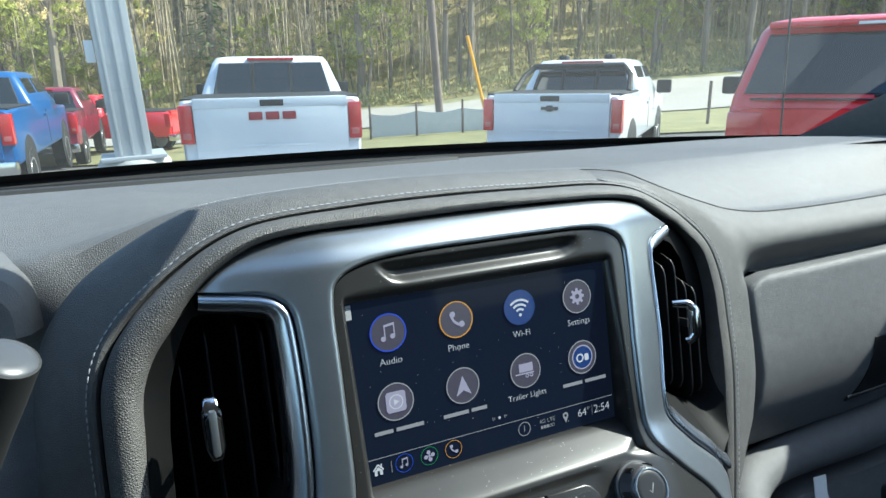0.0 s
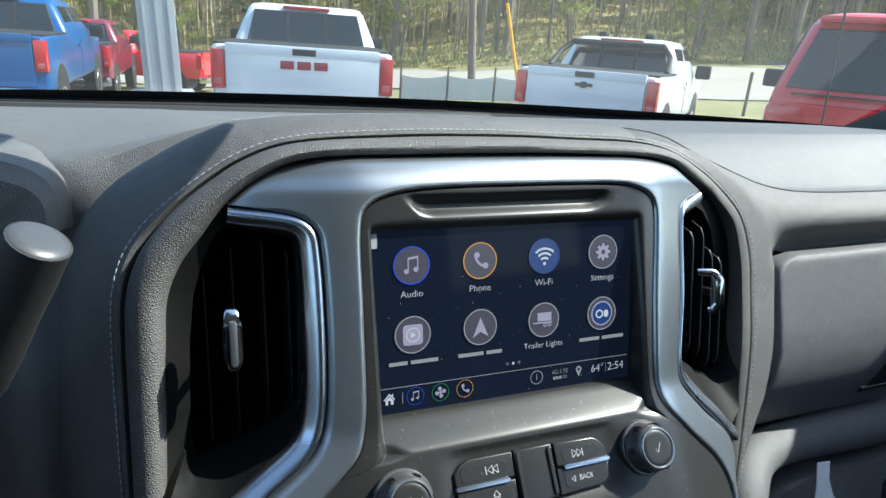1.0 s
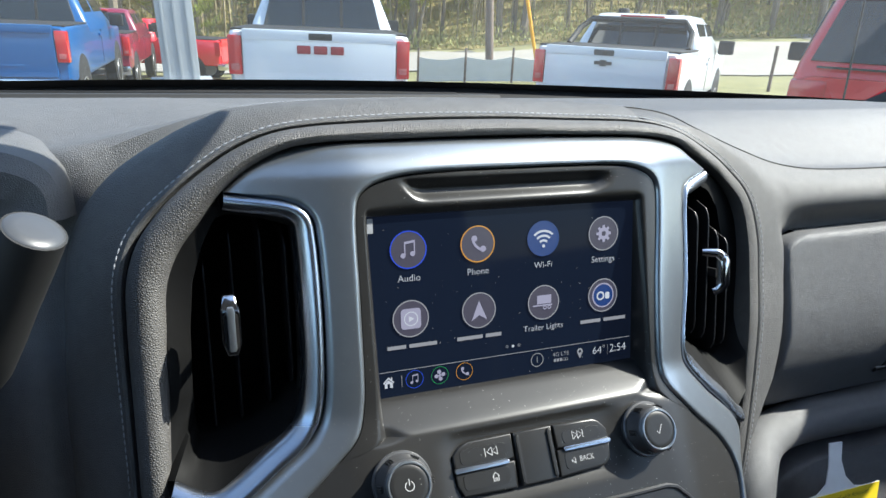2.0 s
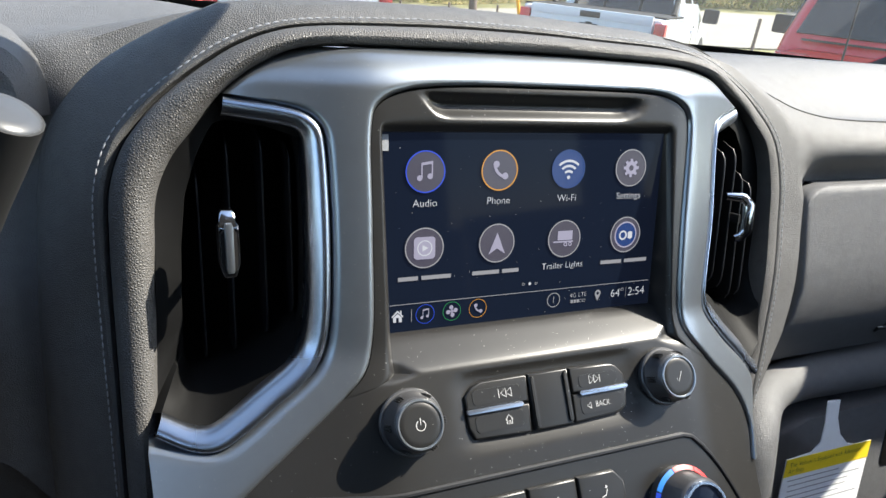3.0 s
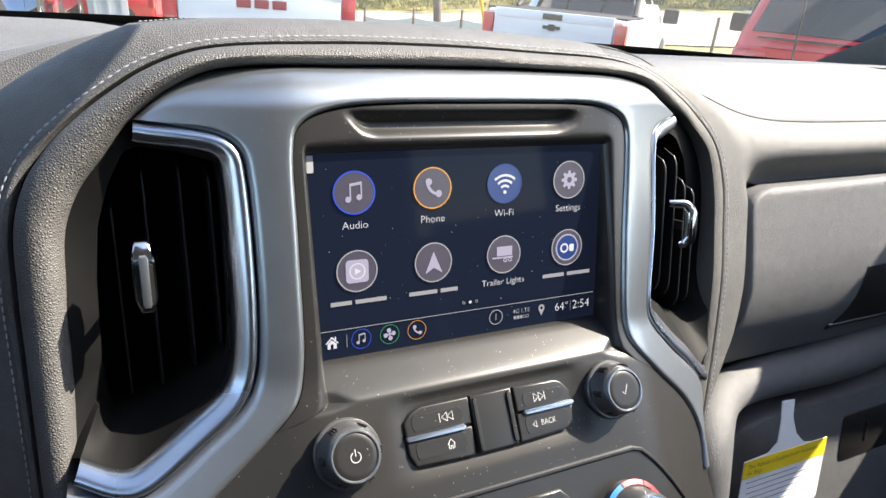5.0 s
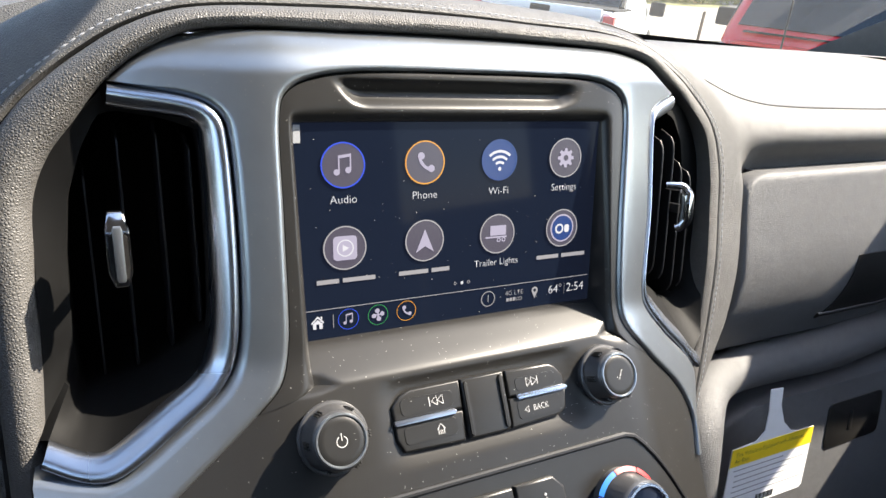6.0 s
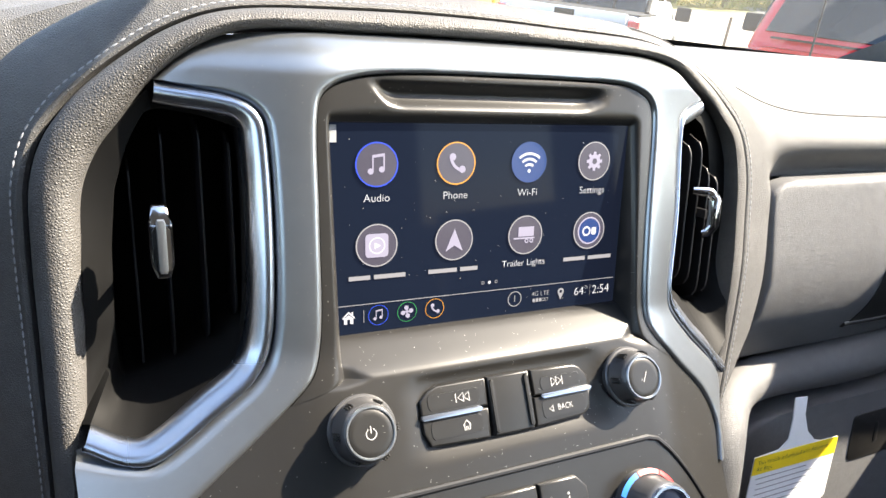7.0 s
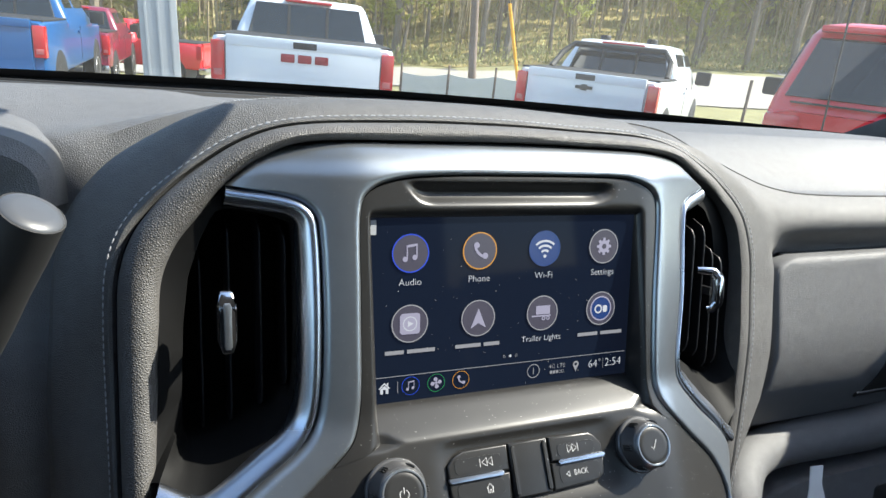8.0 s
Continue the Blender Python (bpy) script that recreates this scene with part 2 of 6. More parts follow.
def sheet(rows, closed=False, thick=0.0):
    """A surface through rows of points."""
    bm = bmesh.new()
    vs = [[bm.verts.new(p) for p in row] for row in rows]
    for a, b in zip(vs, vs[1:]):
        m = len(a)
        for i in range(m if closed else m - 1):
            j = (i + 1) % m
            bm.faces.new((a[i], a[j], b[j], b[i]))
    if thick:
        bmesh.ops.recalc_face_normals(bm, faces=bm.faces)
        bmesh.ops.solidify(bm, geom=bm.faces[:], thickness=thick)
    return bm


def prism(outline, to_front, to_back, bevel=0.0, segs=2):
    """A solid from an outline: to_front and to_back map its points to the two ends."""
    bm = bmesh.new()
    f = [bm.verts.new(to_front(p)) for p in outline]
    b = [bm.verts.new(to_back(p)) for p in outline]
    front = bm.faces.new(f)
    bm.faces.new(b[::-1])
    for i in range(len(f)):
        j = (i + 1) % len(f)
        bm.faces.new((f[j], f[i], b[i], b[j]))
    if bevel:
        bmesh.ops.bevel(bm, geom=list(front.edges), offset=bevel, segments=segs, affect="EDGES", profile=0.6)
    return bm


def box(x0, x1, y0, y1, z0, z1, bevel=0.0, segs=2, bm=None):
    bm = bm or bmesh.new()
    made = bmesh.ops.create_cube(bm, size=1, matrix=Matrix.Translation(((x0 + x1) / 2, (y0 + y1) / 2, (z0 + z1) / 2))
                                 @ Matrix.Diagonal((x1 - x0, y1 - y0, z1 - z0, 1)))
    if bevel:
        edges = list({e for v in made["verts"] for e in v.link_edges})
        bmesh.ops.bevel(bm, geom=edges, offset=bevel, segments=segs, affect="EDGES", profile=0.7)
    return bm


def lathe(profile, segs=40, m=None):
    """A turned solid about z: profile is radius and height, bottom to top."""
    rows = [[Vector((r * math.cos(2 * math.pi * k / segs), r * math.sin(2 * math.pi * k / segs), h)) for k in range(segs)]
            for r, h in profile]
    bm = sheet(rows, closed=True)
    if m is not None:
        bmesh.ops.transform(bm, matrix=m, verts=bm.verts)
    return bm


def tube(points, radius, segs=8, flat=1.0):
    """A rod along points; radius may be a list."""
    rows = []
    pts = [Vector(p) for p in points]
    for i, p in enumerate(pts):
        d = (pts[min(i + 1, len(pts) - 1)] - pts[max(i - 1, 0)]).normalized()
        side = d.cross(Vector((0, 1, 0)) if abs(d.y) < 0.9 else Vector((1, 0, 0))).normalized()
        up = side.cross(d)
        r = radius[i] if isinstance(radius, (list, tuple)) else radius
        rows.append([p + r * (math.cos(2 * math.pi * k / segs) * side + flat * math.sin(2 * math.pi * k / segs) * up) for k in range(segs)])
    bm = sheet(rows, closed=True)
    bm.verts.ensure_lookup_table()
    bm.faces.new([bm.verts[k] for k in range(segs)][::-1])
    n = len(bm.verts)
    bm.faces.new([bm.verts[n - segs + k] for k in range(segs)])
    return bm


# ---- the cabin: surfaces of the centre stack ----
def soft(v, w):
    """A ramp that starts softly: nought below -w, v above w."""
    return 0.0 if v < -w else v if v > w else (v + w) ** 2 / (4 * w)


def face_y(x, z):
    """Depth of the centre stack's face: it leans out below the screen and falls away to the sides and over the crown."""
    y = -0.019 + (z + 0.062) * 0.126 - 0.294 * soft(-0.062 - z, 0.006)
    return y + (0.30 if x < 0 else 0.38) * soft(abs(x) - 0.102, 0.012) + 1.0 * soft(z - 0.078, 0.010)


def on_face(x, z, out=0.0):
    return Vector((x, face_y(x, z) - out, z))


def both_sides(half, other=None):
    """A whole arch from its right half (and its left half, where that differs), foot to crown."""
    return [Vector((-p[0], *p[1:])) for p in other or half] + [Vector(p) for p in half[-2::-1]]


# inner edge of the silver frame, from foot to crown, and its outer edge, on the passenger's side; the driver's side differs at the foot
RING = [(0.1500, -0.160), (0.1550, -0.1400), (0.1463, -0.1197), (0.1195, -0.0935), (0.0988, -0.0704), (0.0966, -0.0560), (0.0990, -0.0097), (0.1056, 0.0530), (0.1043, 0.0596),
        (0.1014, 0.0634), (0.0950, 0.0674), (0.0852, 0.0708), (0.0762, 0.0721), (0.0402, 0.0729), (0, 0.0729)]
RIM = [(0.1545, -0.160), (0.1600, -0.1390), (0.1705, -0.1150), (0.1412, -0.0851), (0.1237, -0.0640), (0.1222, -0.0510), (0.1310, -0.0070), (0.1362, 0.0445), (0.1398, 0.0537),
       (0.1680, 0.0643), (0.1511, 0.0738), (0.1385, 0.0823), (0.1211, 0.0866), (0.0491, 0.0901), (0, 0.0907)]
RING_DRIVER = [(0.2060, -0.1560), (0.1850, -0.1384), (0.1630, -0.1199), (0.1190, -0.0830), (0.1066, -0.0700), (0.1022, -0.0560), (0.0994, 0.0026), (0.0979, 0.0500), (0.0954, 0.0600),
               (0.0890, 0.0655), (0.0808, 0.0686), (0.0724, 0.0704), (0.0627, 0.0715), (0.0362, 0.0727), (0, 0.0729)]
RIM_DRIVER = [(0.2095, -0.1020), (0.1900, -0.1057), (0.1775, -0.1056), (0.1495, -0.0865), (0.1298, -0.0700), (0.1227, -0.0540), (0.1193, 0.0395), (0.1212, 0.0500), (0.1284, 0.0570),
              (0.1650, 0.0645), (0.1532, 0.0750), (0.1413, 0.0820), (0.1240, 0.0870), (0.0570, 0.0900), (0, 0.0907)]
TIP = 9  # where the outer edge turns back from the vent's corner


def smooth_runs(points, breaks, per=8):
    """A smooth curve with a fixed number of points for every span, sharp at the breaks."""
    out = []
    for lo, hi in zip(breaks, breaks[1:]):
        p = points[lo:hi + 1]
        for i in range(len(p) - 1):
            a, b, c, d = p[max(i - 1, 0)], p[i], p[i + 1], p[min(i + 2, len(p) - 1)]
            for k in range(per):
                out.append(span(a, b, c, d, k / per))
    return out + [points[-1]]


def frame_rows():
    """The silver frame between its two edges, its rims rounded off by the same amount all round."""
    ring = both_sides([(x, 0, z) for x, z in RING], [(x, 0, z) for x, z in RING_DRIVER])
    rim = both_sides([(x, 0, z) for x, z in RIM], [(x, 0, z) for x, z in RIM_DRIVER])
    last = len(ring) - 1
    ring, rim = smooth_runs(ring, [0, last]), smooth_runs(rim, [0, TIP, last - TIP, last])
    def inward(line, i, towards):
        """Across the line at i, on the side of towards."""
        d = (line[min(i + 1, len(line) - 1)] - line[max(i - 1, 0)]).normalized()
        n = Vector((d.z, 0, -d.x))
        return n if n.dot(towards - line[i]) > 0 else -n

    tips = (TIP * 8, (last - TIP) * 8)

    def from_rim(i):
        a, b = ring[i], rim[i]
        f = min(1.0, min(abs(i - k) for k in tips) / 10)
        return ((a - b).normalized() * (1 - f) + inward(rim, i, a) * f).normalized()

    near = (0.0, 0.0003, 0.0008, 0.0015, 0.0026)
    rows = [[on_face(p.x, p.z, -0.007) for p in ring]]
    for k in range(19):
        row = []
        for i, (a, b) in enumerate(zip(ring, rim)):
            wide = max((b - a).length, 1e-4)
            edge = min(0.0026, wide * 0.16)
            if k < 5:
                d = near[k] * edge / 0.0026
                p = a + inward(ring, i, b) * d
            elif k > 13:
                d = near[18 - k] * edge / 0.0026
                p = b + from_rim(i) * d
            else:
                p0, p1 = a + inward(ring, i, b) * edge, b + from_rim(i) * edge
                d = edge
                p = p0.lerp(p1, (k - 4) / 10)
            e = 1 - d / edge
            row.append(on_face(p.x, p.z, 0.0026 * (1 - e * e)))
        rows.append(row)
    return rows + [[on_face(p.x, p.z, -0.035) for p in rim]]


stack = thing("centre_stack", "centre stack of the dashboard with silver frame, display and rotary knobs", "dashboard console")
silver_frame = part("silver_frame", sheet(frame_rows()), SILVER, stack, "brushed silver frame round the display")

# the satin black panel inside the silver frame, with the display's opening
SW, SL, ST, SB, SILL = 0.0895, 0.0912, 0.0475, -0.0605, -0.0748
# the sloping ledge under the display: height and depth
LEDGE = [(SB, 0.0015), (-0.0606, -0.0005), (-0.0609, -0.0033), (-0.0617, -0.0054), (-0.0640, -0.0090), (-0.0660, -0.0121), (-0.0680, -0.0152), (-0.0695, -0.0175), (-0.0710, -0.0197), (-0.0724, -0.0217), (-0.0737, -0.0233), (SILL, -0.0243)]


def ledge_y(z):
    for (z0, y0), (z1, y1) in zip(LEDGE, LEDGE[1:]):
        if z1 <= z <= z0:
            return y0 + (y1 - y0) * (z - z0) / (z1 - z0)
    return LEDGE[0][1] if z > SB else LEDGE[-1][1]


def panel():
    """Upper ring of the panel, from the frame's edge round to the sunken display, with a finger scoop along its top."""
    ring = both_sides([(x, 0, z) for x, z in RING[3:]], [(x, 0, z) for x, z in RING_DRIVER[3:]])
    line = smooth_runs(ring, [0, len(ring) - 1])
    rows = []
    for k in range(27):
        f = (0.0, 0.02, 0.05)[k] if k < 3 else 0.05 + 0.95 * (k - 2) / 24
        row = []
        for p in line:
            goal = Vector((max(-SL, min(SW, p.x)), 0, min(ST, max(SILL, p.z))))
            r = p.lerp(goal, f)
            back = 0.005 * max(0.0, 1 - f / 0.05) ** 2 + 0.0045 * max(0.0, (f - 0.6) / 0.4) ** 2
            y = max(ledge_y(r.z) + 0.0005, face_y(r.x, r.z) + back) if k == 26 else face_y(r.x, r.z) + back
            run = max(0.0, min(1.0, (0.0655 + 0.9 * (r.z - 0.058) - abs(r.x)) / 0.010))
            if r.z > 0.0505 and run > 0:
                dip = max(0.0, min(1.0, (0.0700 - r.z) / 0.0085)) if r.z > 0.0615 else max(0.0, min(1.0, (r.z - 0.0535) / 0.0080))
                y += 0.0058 * run * run * (3 - 2 * run) * dip * dip * (3 - 2 * dip)
            row.append(Vector((r.x, y, r.z)))
        rows.append(row)
    return sheet(rows)


part("display_bezel", panel(), BEZEL, stack, "satin black plastic bezel")


def edge_x(points, z):
    """How far out an edge stands at a height."""
    for (x0, z0), (x1, z1) in zip(points, points[1:]):
        if z0 <= z <= z1:
            return x0 + (x1 - x0) * (z - z0) / (z1 - z0)
    return points[0][0]


def lower_panel():
    """The face below the display: a bright ledge, then the leaning control face, hollow behind the buttons, down to the climate panel."""
    rows = []
    for z, dy in (*LEDGE, *((-0.0760 - 0.0012 * k, None) for k in range(2)), *((-0.0785 - 0.0034 * k, None) for k in range(24)), (-0.17, None), (-0.19, None), (-0.24, None)):
        row = []
        for k in range(61):
            side = RING if k > 30 else RING_DRIVER
            half = edge_x(side[:6], z) + 0.003
            if z >= SILL:
                half = (SL if k < 30 else SW) + 0.0005
            foot = side[3]
            down = max(0.0, min(1.0, (SILL - z) / (SILL - foot[1])))
            if SILL > z > foot[1]:
                inner = SL if k < 30 else SW
                half = inner + (foot[0] - inner) * down + 0.0006
            x = half * math.copysign(1 - (1 - abs(k / 30 - 1)) ** 1.7, k - 30)
            near = max(0.0, 1 - (half - abs(x)) / 0.014)
            hollow = 0.0045 * max(0.0, (0.4 - down) / 0.4) ** 2 * near * near * (3 - 2 * near)
            y = face_y(x, z) + hollow + 0.0003
            if dy is not None:
                y = max(dy, y)
            if dy is None:
                dip = max(0.0, 1 - ((z + 0.0965) / 0.0195) ** 6) * max(0.0, 1 - (x / 0.060) ** 10)
                y += 0.0030 * dip
            row.append(Vector((x, y, z)))
        rows.append(row)
    return sheet(rows)


part("control_panel", lower_panel(), BEZEL, stack, "satin black control panel with dust specks")

# the display
part("display", prism([(-SL - 0.001, SB - 0.002), (SW + 0.001, SB - 0.002), (SW + 0.001, ST + 0.002), (-SL - 0.001, ST + 0.002)],
                      lambda p: (p[0], 0, p[1]), lambda p: (p[0], 0.006, p[1])), DISPLAY, stack, "dark glossy touchscreen showing a home menu", smooth=False)

# ---- leather surround ----
ROLL_IN = [(0.193, 0.010, -0.200), (0.2010, 0.0120, -0.157), (0.2105, 0.0165, -0.114), (0.2164, 0.0195, -0.056), (0.2194, 0.0242, -0.022), (0.2198, 0.0275, 0.0083), (0.2115, 0.0285, 0.0381), (0.1862, 0.0258, 0.0600),
           (0.1690, 0.020, 0.0685), (0.1410, 0.016, 0.0832), (0.118, 0.0140, 0.0884), (0.05, 0.0130, 0.0913), (0, 0.0130, 0.0916)]
STITCH = [(0.2015, 0.010, -0.200), (0.2107, 0.012, -0.160), (0.2215, 0.017, -0.110), (0.2287, 0.0205, -0.056), (0.2318, 0.0255, -0.0205), (0.2322, 0.029, 0.0112), (0.2225, 0.0313, 0.0425), (0.1949, 0.0313, 0.0690),
          (0.1715, 0.0305, 0.0830), (0.1453, 0.030, 0.0942), (0.1150, 0.0285, 0.1003), (0.05, 0.0275, 0.1030), (0, 0.0258, 0.1045)]
CREST = [(0.80, 0.102, 0.0530), (0.442, 0.066, 0.0530), (0.356, 0.0656, 0.0540), (0.3194, 0.0652, 0.0562), (0.2843, 0.0649, 0.0622), (0.2506, 0.0645, 0.0730), (0.2183, 0.0641, 0.0850), (0.1950, 0.0637, 0.0943),
         (0.1740, 0.0632, 0.1025), (0.1464, 0.062, 0.1078), (0.115, 0.0612, 0.1100), (0.05, 0.060, 0.1128), (0, 0.0585, 0.1143)]
ROLL_IN_DRIVER = [(0.2075, 0.008, -0.240), (0.2065, 0.012, -0.150), (0.2045, 0.0155, -0.103), (0.2018, 0.019, -0.055), (0.1995, 0.0205, -0.014), (0.1970, 0.0215, 0.015), (0.1895, 0.0215, 0.033), (0.1785, 0.0206, 0.0475),
                  (0.1690, 0.0190, 0.0605), (0.1600, 0.0175, 0.0695), (0.1475, 0.0158, 0.0788), (0.1265, 0.0143, 0.0877), (0.060, 0.0130, 0.0908), (0, 0.0130, 0.0916)]
STITCH_DRIVER = [(0.2262, 0.022, -0.240), (0.2257, 0.0235, -0.150), (0.2255, 0.0245, -0.098), (0.2254, 0.0258, -0.050), (0.2250, 0.0268, -0.008), (0.2231, 0.027, 0.0184), (0.2171, 0.027, 0.0380), (0.2055, 0.0267, 0.0548),
                 (0.1935, 0.0264, 0.0658), (0.1775, 0.0259, 0.0780), (0.1590, 0.0255, 0.0897), (0.1339, 0.025, 0.0987), (0.072, 0.025, 0.1038), (0, 0.0258, 0.1045)]
CREST_DRIVER = [(0.258, 0.050, -0.240), (0.2575, 0.053, -0.150), (0.2568, 0.055, -0.098), (0.2560, 0.0572, -0.050), (0.2533, 0.0595, -0.0125), (0.2503, 0.060, 0.0195), (0.2455, 0.0598, 0.0400), (0.2370, 0.0572, 0.0560),
                (0.2208, 0.0560, 0.0745), (0.1907, 0.0540, 0.0943), (0.1596, 0.0505, 0.1092), (0.1268, 0.0523, 0.1124), (0.075, 0.0555, 0.1143), (0, 0.0585, 0.1143)]
FOLD = 10  # where the driver's crest turns into the top strip
END = 15 * 7 + 1  # where the strip over the display runs out into the passenger's face


def arch(half, other, breaks=()):
    """An arch with the same number of points between its knots, so that neighbouring arches run in step."""
    p = both_sides(half, other)
    return smooth_runs(p, [0, *breaks, len(p) - 1], 7)


roll_in, stitch, crest = arch(ROLL_IN, ROLL_IN_DRIVER), arch(STITCH, STITCH_DRIVER), arch(CREST, CREST_DRIVER, (FOLD,))


def blend(a, b, f, puff, least=0.34):
    """A row between two arches, pushed out from the opening's axis by puff (y at the sides, outward, y over the top)."""
    row = []
    for p, q in zip(a, b):
        r = p.lerp(q, f)
        way = Vector((r.x, 0, max(r.z + 0.05, 0))).normalized()
        full = 1 - (1 - least) * max(0.0, min(1.0, (r.x - 0.10) / 0.10))
        side = max(0.0, min(1.0, (abs(way.x) - 0.55) / 0.4))
        out = puff[0] * side + puff[-1] * (1 - side) if len(puff) > 2 else puff[0]
        row.append(r + Vector((0, -out * full, 0)) + way * puff[1] * full)
    return row


surround = thing("padded_surround", "black leather surround with grey stitching round the centre stack", "dashboard pad")
inner_wall = [p + Vector((0, 0.03, 0)) for p in roll_in]
roll_rows = [inner_wall, [p + Vector((0, 0.006, 0)) for p in roll_in]]
for f, a, b, c in ((0.02, 0.003, 0.0, 0.002), (0.08, 0.0070, 0.0002, 0.0055), (0.18, 0.0108, 0.0004, 0.0080), (0.31, 0.0132, 0.0006, 0.0098), (0.45, 0.0136, 0.0008, 0.0102), (0.58, 0.0122, 0.0010, 0.0090),
                   (0.68, 0.0098, 0.0010, 0.0070), (0.745, 0.0070, 0.0006, 0.0045), (0.785, 0.0036, 0.0, 0.0020), (0.802, -0.0010, -0.0012, -0.0020)):
    roll_rows.append(blend(roll_in, stitch, f, (a, b, c), 0.08 if a > 0 else 1.6))
part("rolled_edge", sheet(roll_rows), ROLL, surround, "grained leather roll")
part("seam_edge", sheet([blend(roll_in, stitch, f, (a, b), 0.25) for f, a, b in ((0.802, -0.0035, -0.002), (0.808, 0.0016, 0.0004), (0.83, 0.0034, 0.0012), (0.89, 0.0038, 0.0016), (0.96, 0.0026, 0.0014), (1.0, 0.0014, 0.0010))]),
     LEATHER, surround, "stitched leather edge")
pad_rows = [blend(stitch[:END], crest[:END], f, (a, b)) for f, a, b in ((0.0, 0.0014, 0.0010), (0.06, 0.0016, 0.0018), (0.20, 0.0020, 0.0034), (0.4, 0.0025, 0.0046), (0.6, 0.0026, 0.0046), (0.8, 0.0022, 0.0036), (0.92, 0.0014, 0.0020), (1.0, 0, 0))]
pad_rows.append([p + Vector((0, 0.004, -0.003)) for p in crest[:END]])
pad_rows.append([p + Vector((p.x * 0.03, 0.024, -0.02)) for p in crest[:END]])
part("outer_pad", sheet(pad_rows), LEATHER, surround, "grained leather pad")
part("seam", tube(blend(roll_in, stitch, 0.803, (0.0002, -0.0002), 1.0), 0.0007, 6), SEAM, surround)


def stitches(line, count, thick=0.00042):
    """Short slanted threads in a row along the pad, one continuous run of sewing."""
    line = smooth_line(line, 2 * count + 1)
    bm = bmesh.new()
    for i in range(0, len(line) - 2, 2):
        a, b = line[i], line[i + 1].lerp(line[i + 2], 0.5)
        d = (b - a).normalized()
        side = d.cross(Vector((0, -1, 0.9 * abs(d.x)))).normalized() * thick
        up = side.cross(d).normalized() * thick * 0.85
        ring = []
        for p, s in ((a, 0.35), (a.lerp(b, 0.3), 1), (a.lerp(b, 0.7), 1), (b, 0.35)):
            ring.append([bm.verts.new(p + s * (math.cos(t) * side + math.sin(t) * up) + up * s * 0.6) for t in (0, 1.26, 2.51, 3.77, 5.03)])
        for u, v in zip(ring, ring[1:]):
            for k in range(5):
                bm.faces.new((u[k], u[(k + 1) % 5], v[(k + 1) % 5], v[k]))
    return bm


edge_run = blend(roll_in, stitch, 0.985, (0.0030, 0.0016), 0.60)
tagged(part("stitching", stitches(edge_run, 236), THREAD, surround, "grey contrast stitching"), kind="stuff")
crest_run = [p for p in blend(stitch, crest, 0.93, (0.0018, 0.0022)) if p.z > 0.09 and -0.158 < p.x < 0.155]
tagged(part("stitching", stitches(crest_run, 130, 0.0003), THREAD, surround, "fine grey stitching along the crest"), kind="stuff")


# ---- air vents ----
VENT_EDGE = {-1: [(0.2070, -0.0985)] + [(x + 0.0008, z + 0.0006) for x, z in RIM_DRIVER[1:9]] + [(0.1650, 0.0640)],
             1: [(0.1760, -0.1170), (0.1710, -0.1135), (0.1590, -0.1000)] + [(x + 0.0008, z + 0.0004) for x, z in RIM[3:9]] + [(0.1680, 0.0638)]}
VENT_FAR = {-1: [(0.1650, 0.0640), (0.1790, 0.0480), (0.1900, 0.033), (0.1975, 0.015), (0.2000, -0.014), (0.2022, -0.055), (0.2085, -0.0960)],
            1: [(0.1680, 0.0638), (0.1925, 0.0540), (0.2100, 0.037), (0.2205, 0.012), (0.2245, -0.020), (0.2235, -0.060), (0.1980, -0.1080)]}
VENT_MOUTH = {-1: [(0.1890, -0.0825), (0.1700, -0.0790), (0.1560, -0.0725), (0.1400, -0.0610), (0.1305, -0.0515), (0.1272, -0.0400), (0.1268, -0.0076), (0.1270, 0.0330), (0.1300, 0.0440), (0.1461, 0.0492), (0.1640, 0.0521), (0.1705, 0.0496), (0.1779, 0.0354), (0.1846, 0.0146), (0.1877, -0.0117), (0.1891, -0.0410), (0.1898, -0.0713)],
              1: [(0.1980, -0.0860), (0.1830, -0.0800), (0.1600, -0.0660), (0.1430, -0.0560), (0.1390, -0.0460), (0.1405, -0.0100), (0.1440, 0.0380), (0.1520, 0.0510), (0.1620, 0.0540), (0.1800, 0.0470), (0.1938, 0.0325), (0.2035, 0.0050), (0.2075, -0.0300), (0.2085, -0.0650), (0.2065, -0.0820)]}
VANES = {-1: ((0.1340, 0.040, -0.054), (0.1471, 0.0460, -0.0665), (0.1633, 0.0440, -0.0765), (0.1782, 0.0255, -0.0805)),
         1: ((0.1550, 0.0385, -0.0600), (0.1678, 0.0410, -0.0665), (0.1805, 0.0225, -0.0770), (0.1930, 0.0150, -0.0760))}


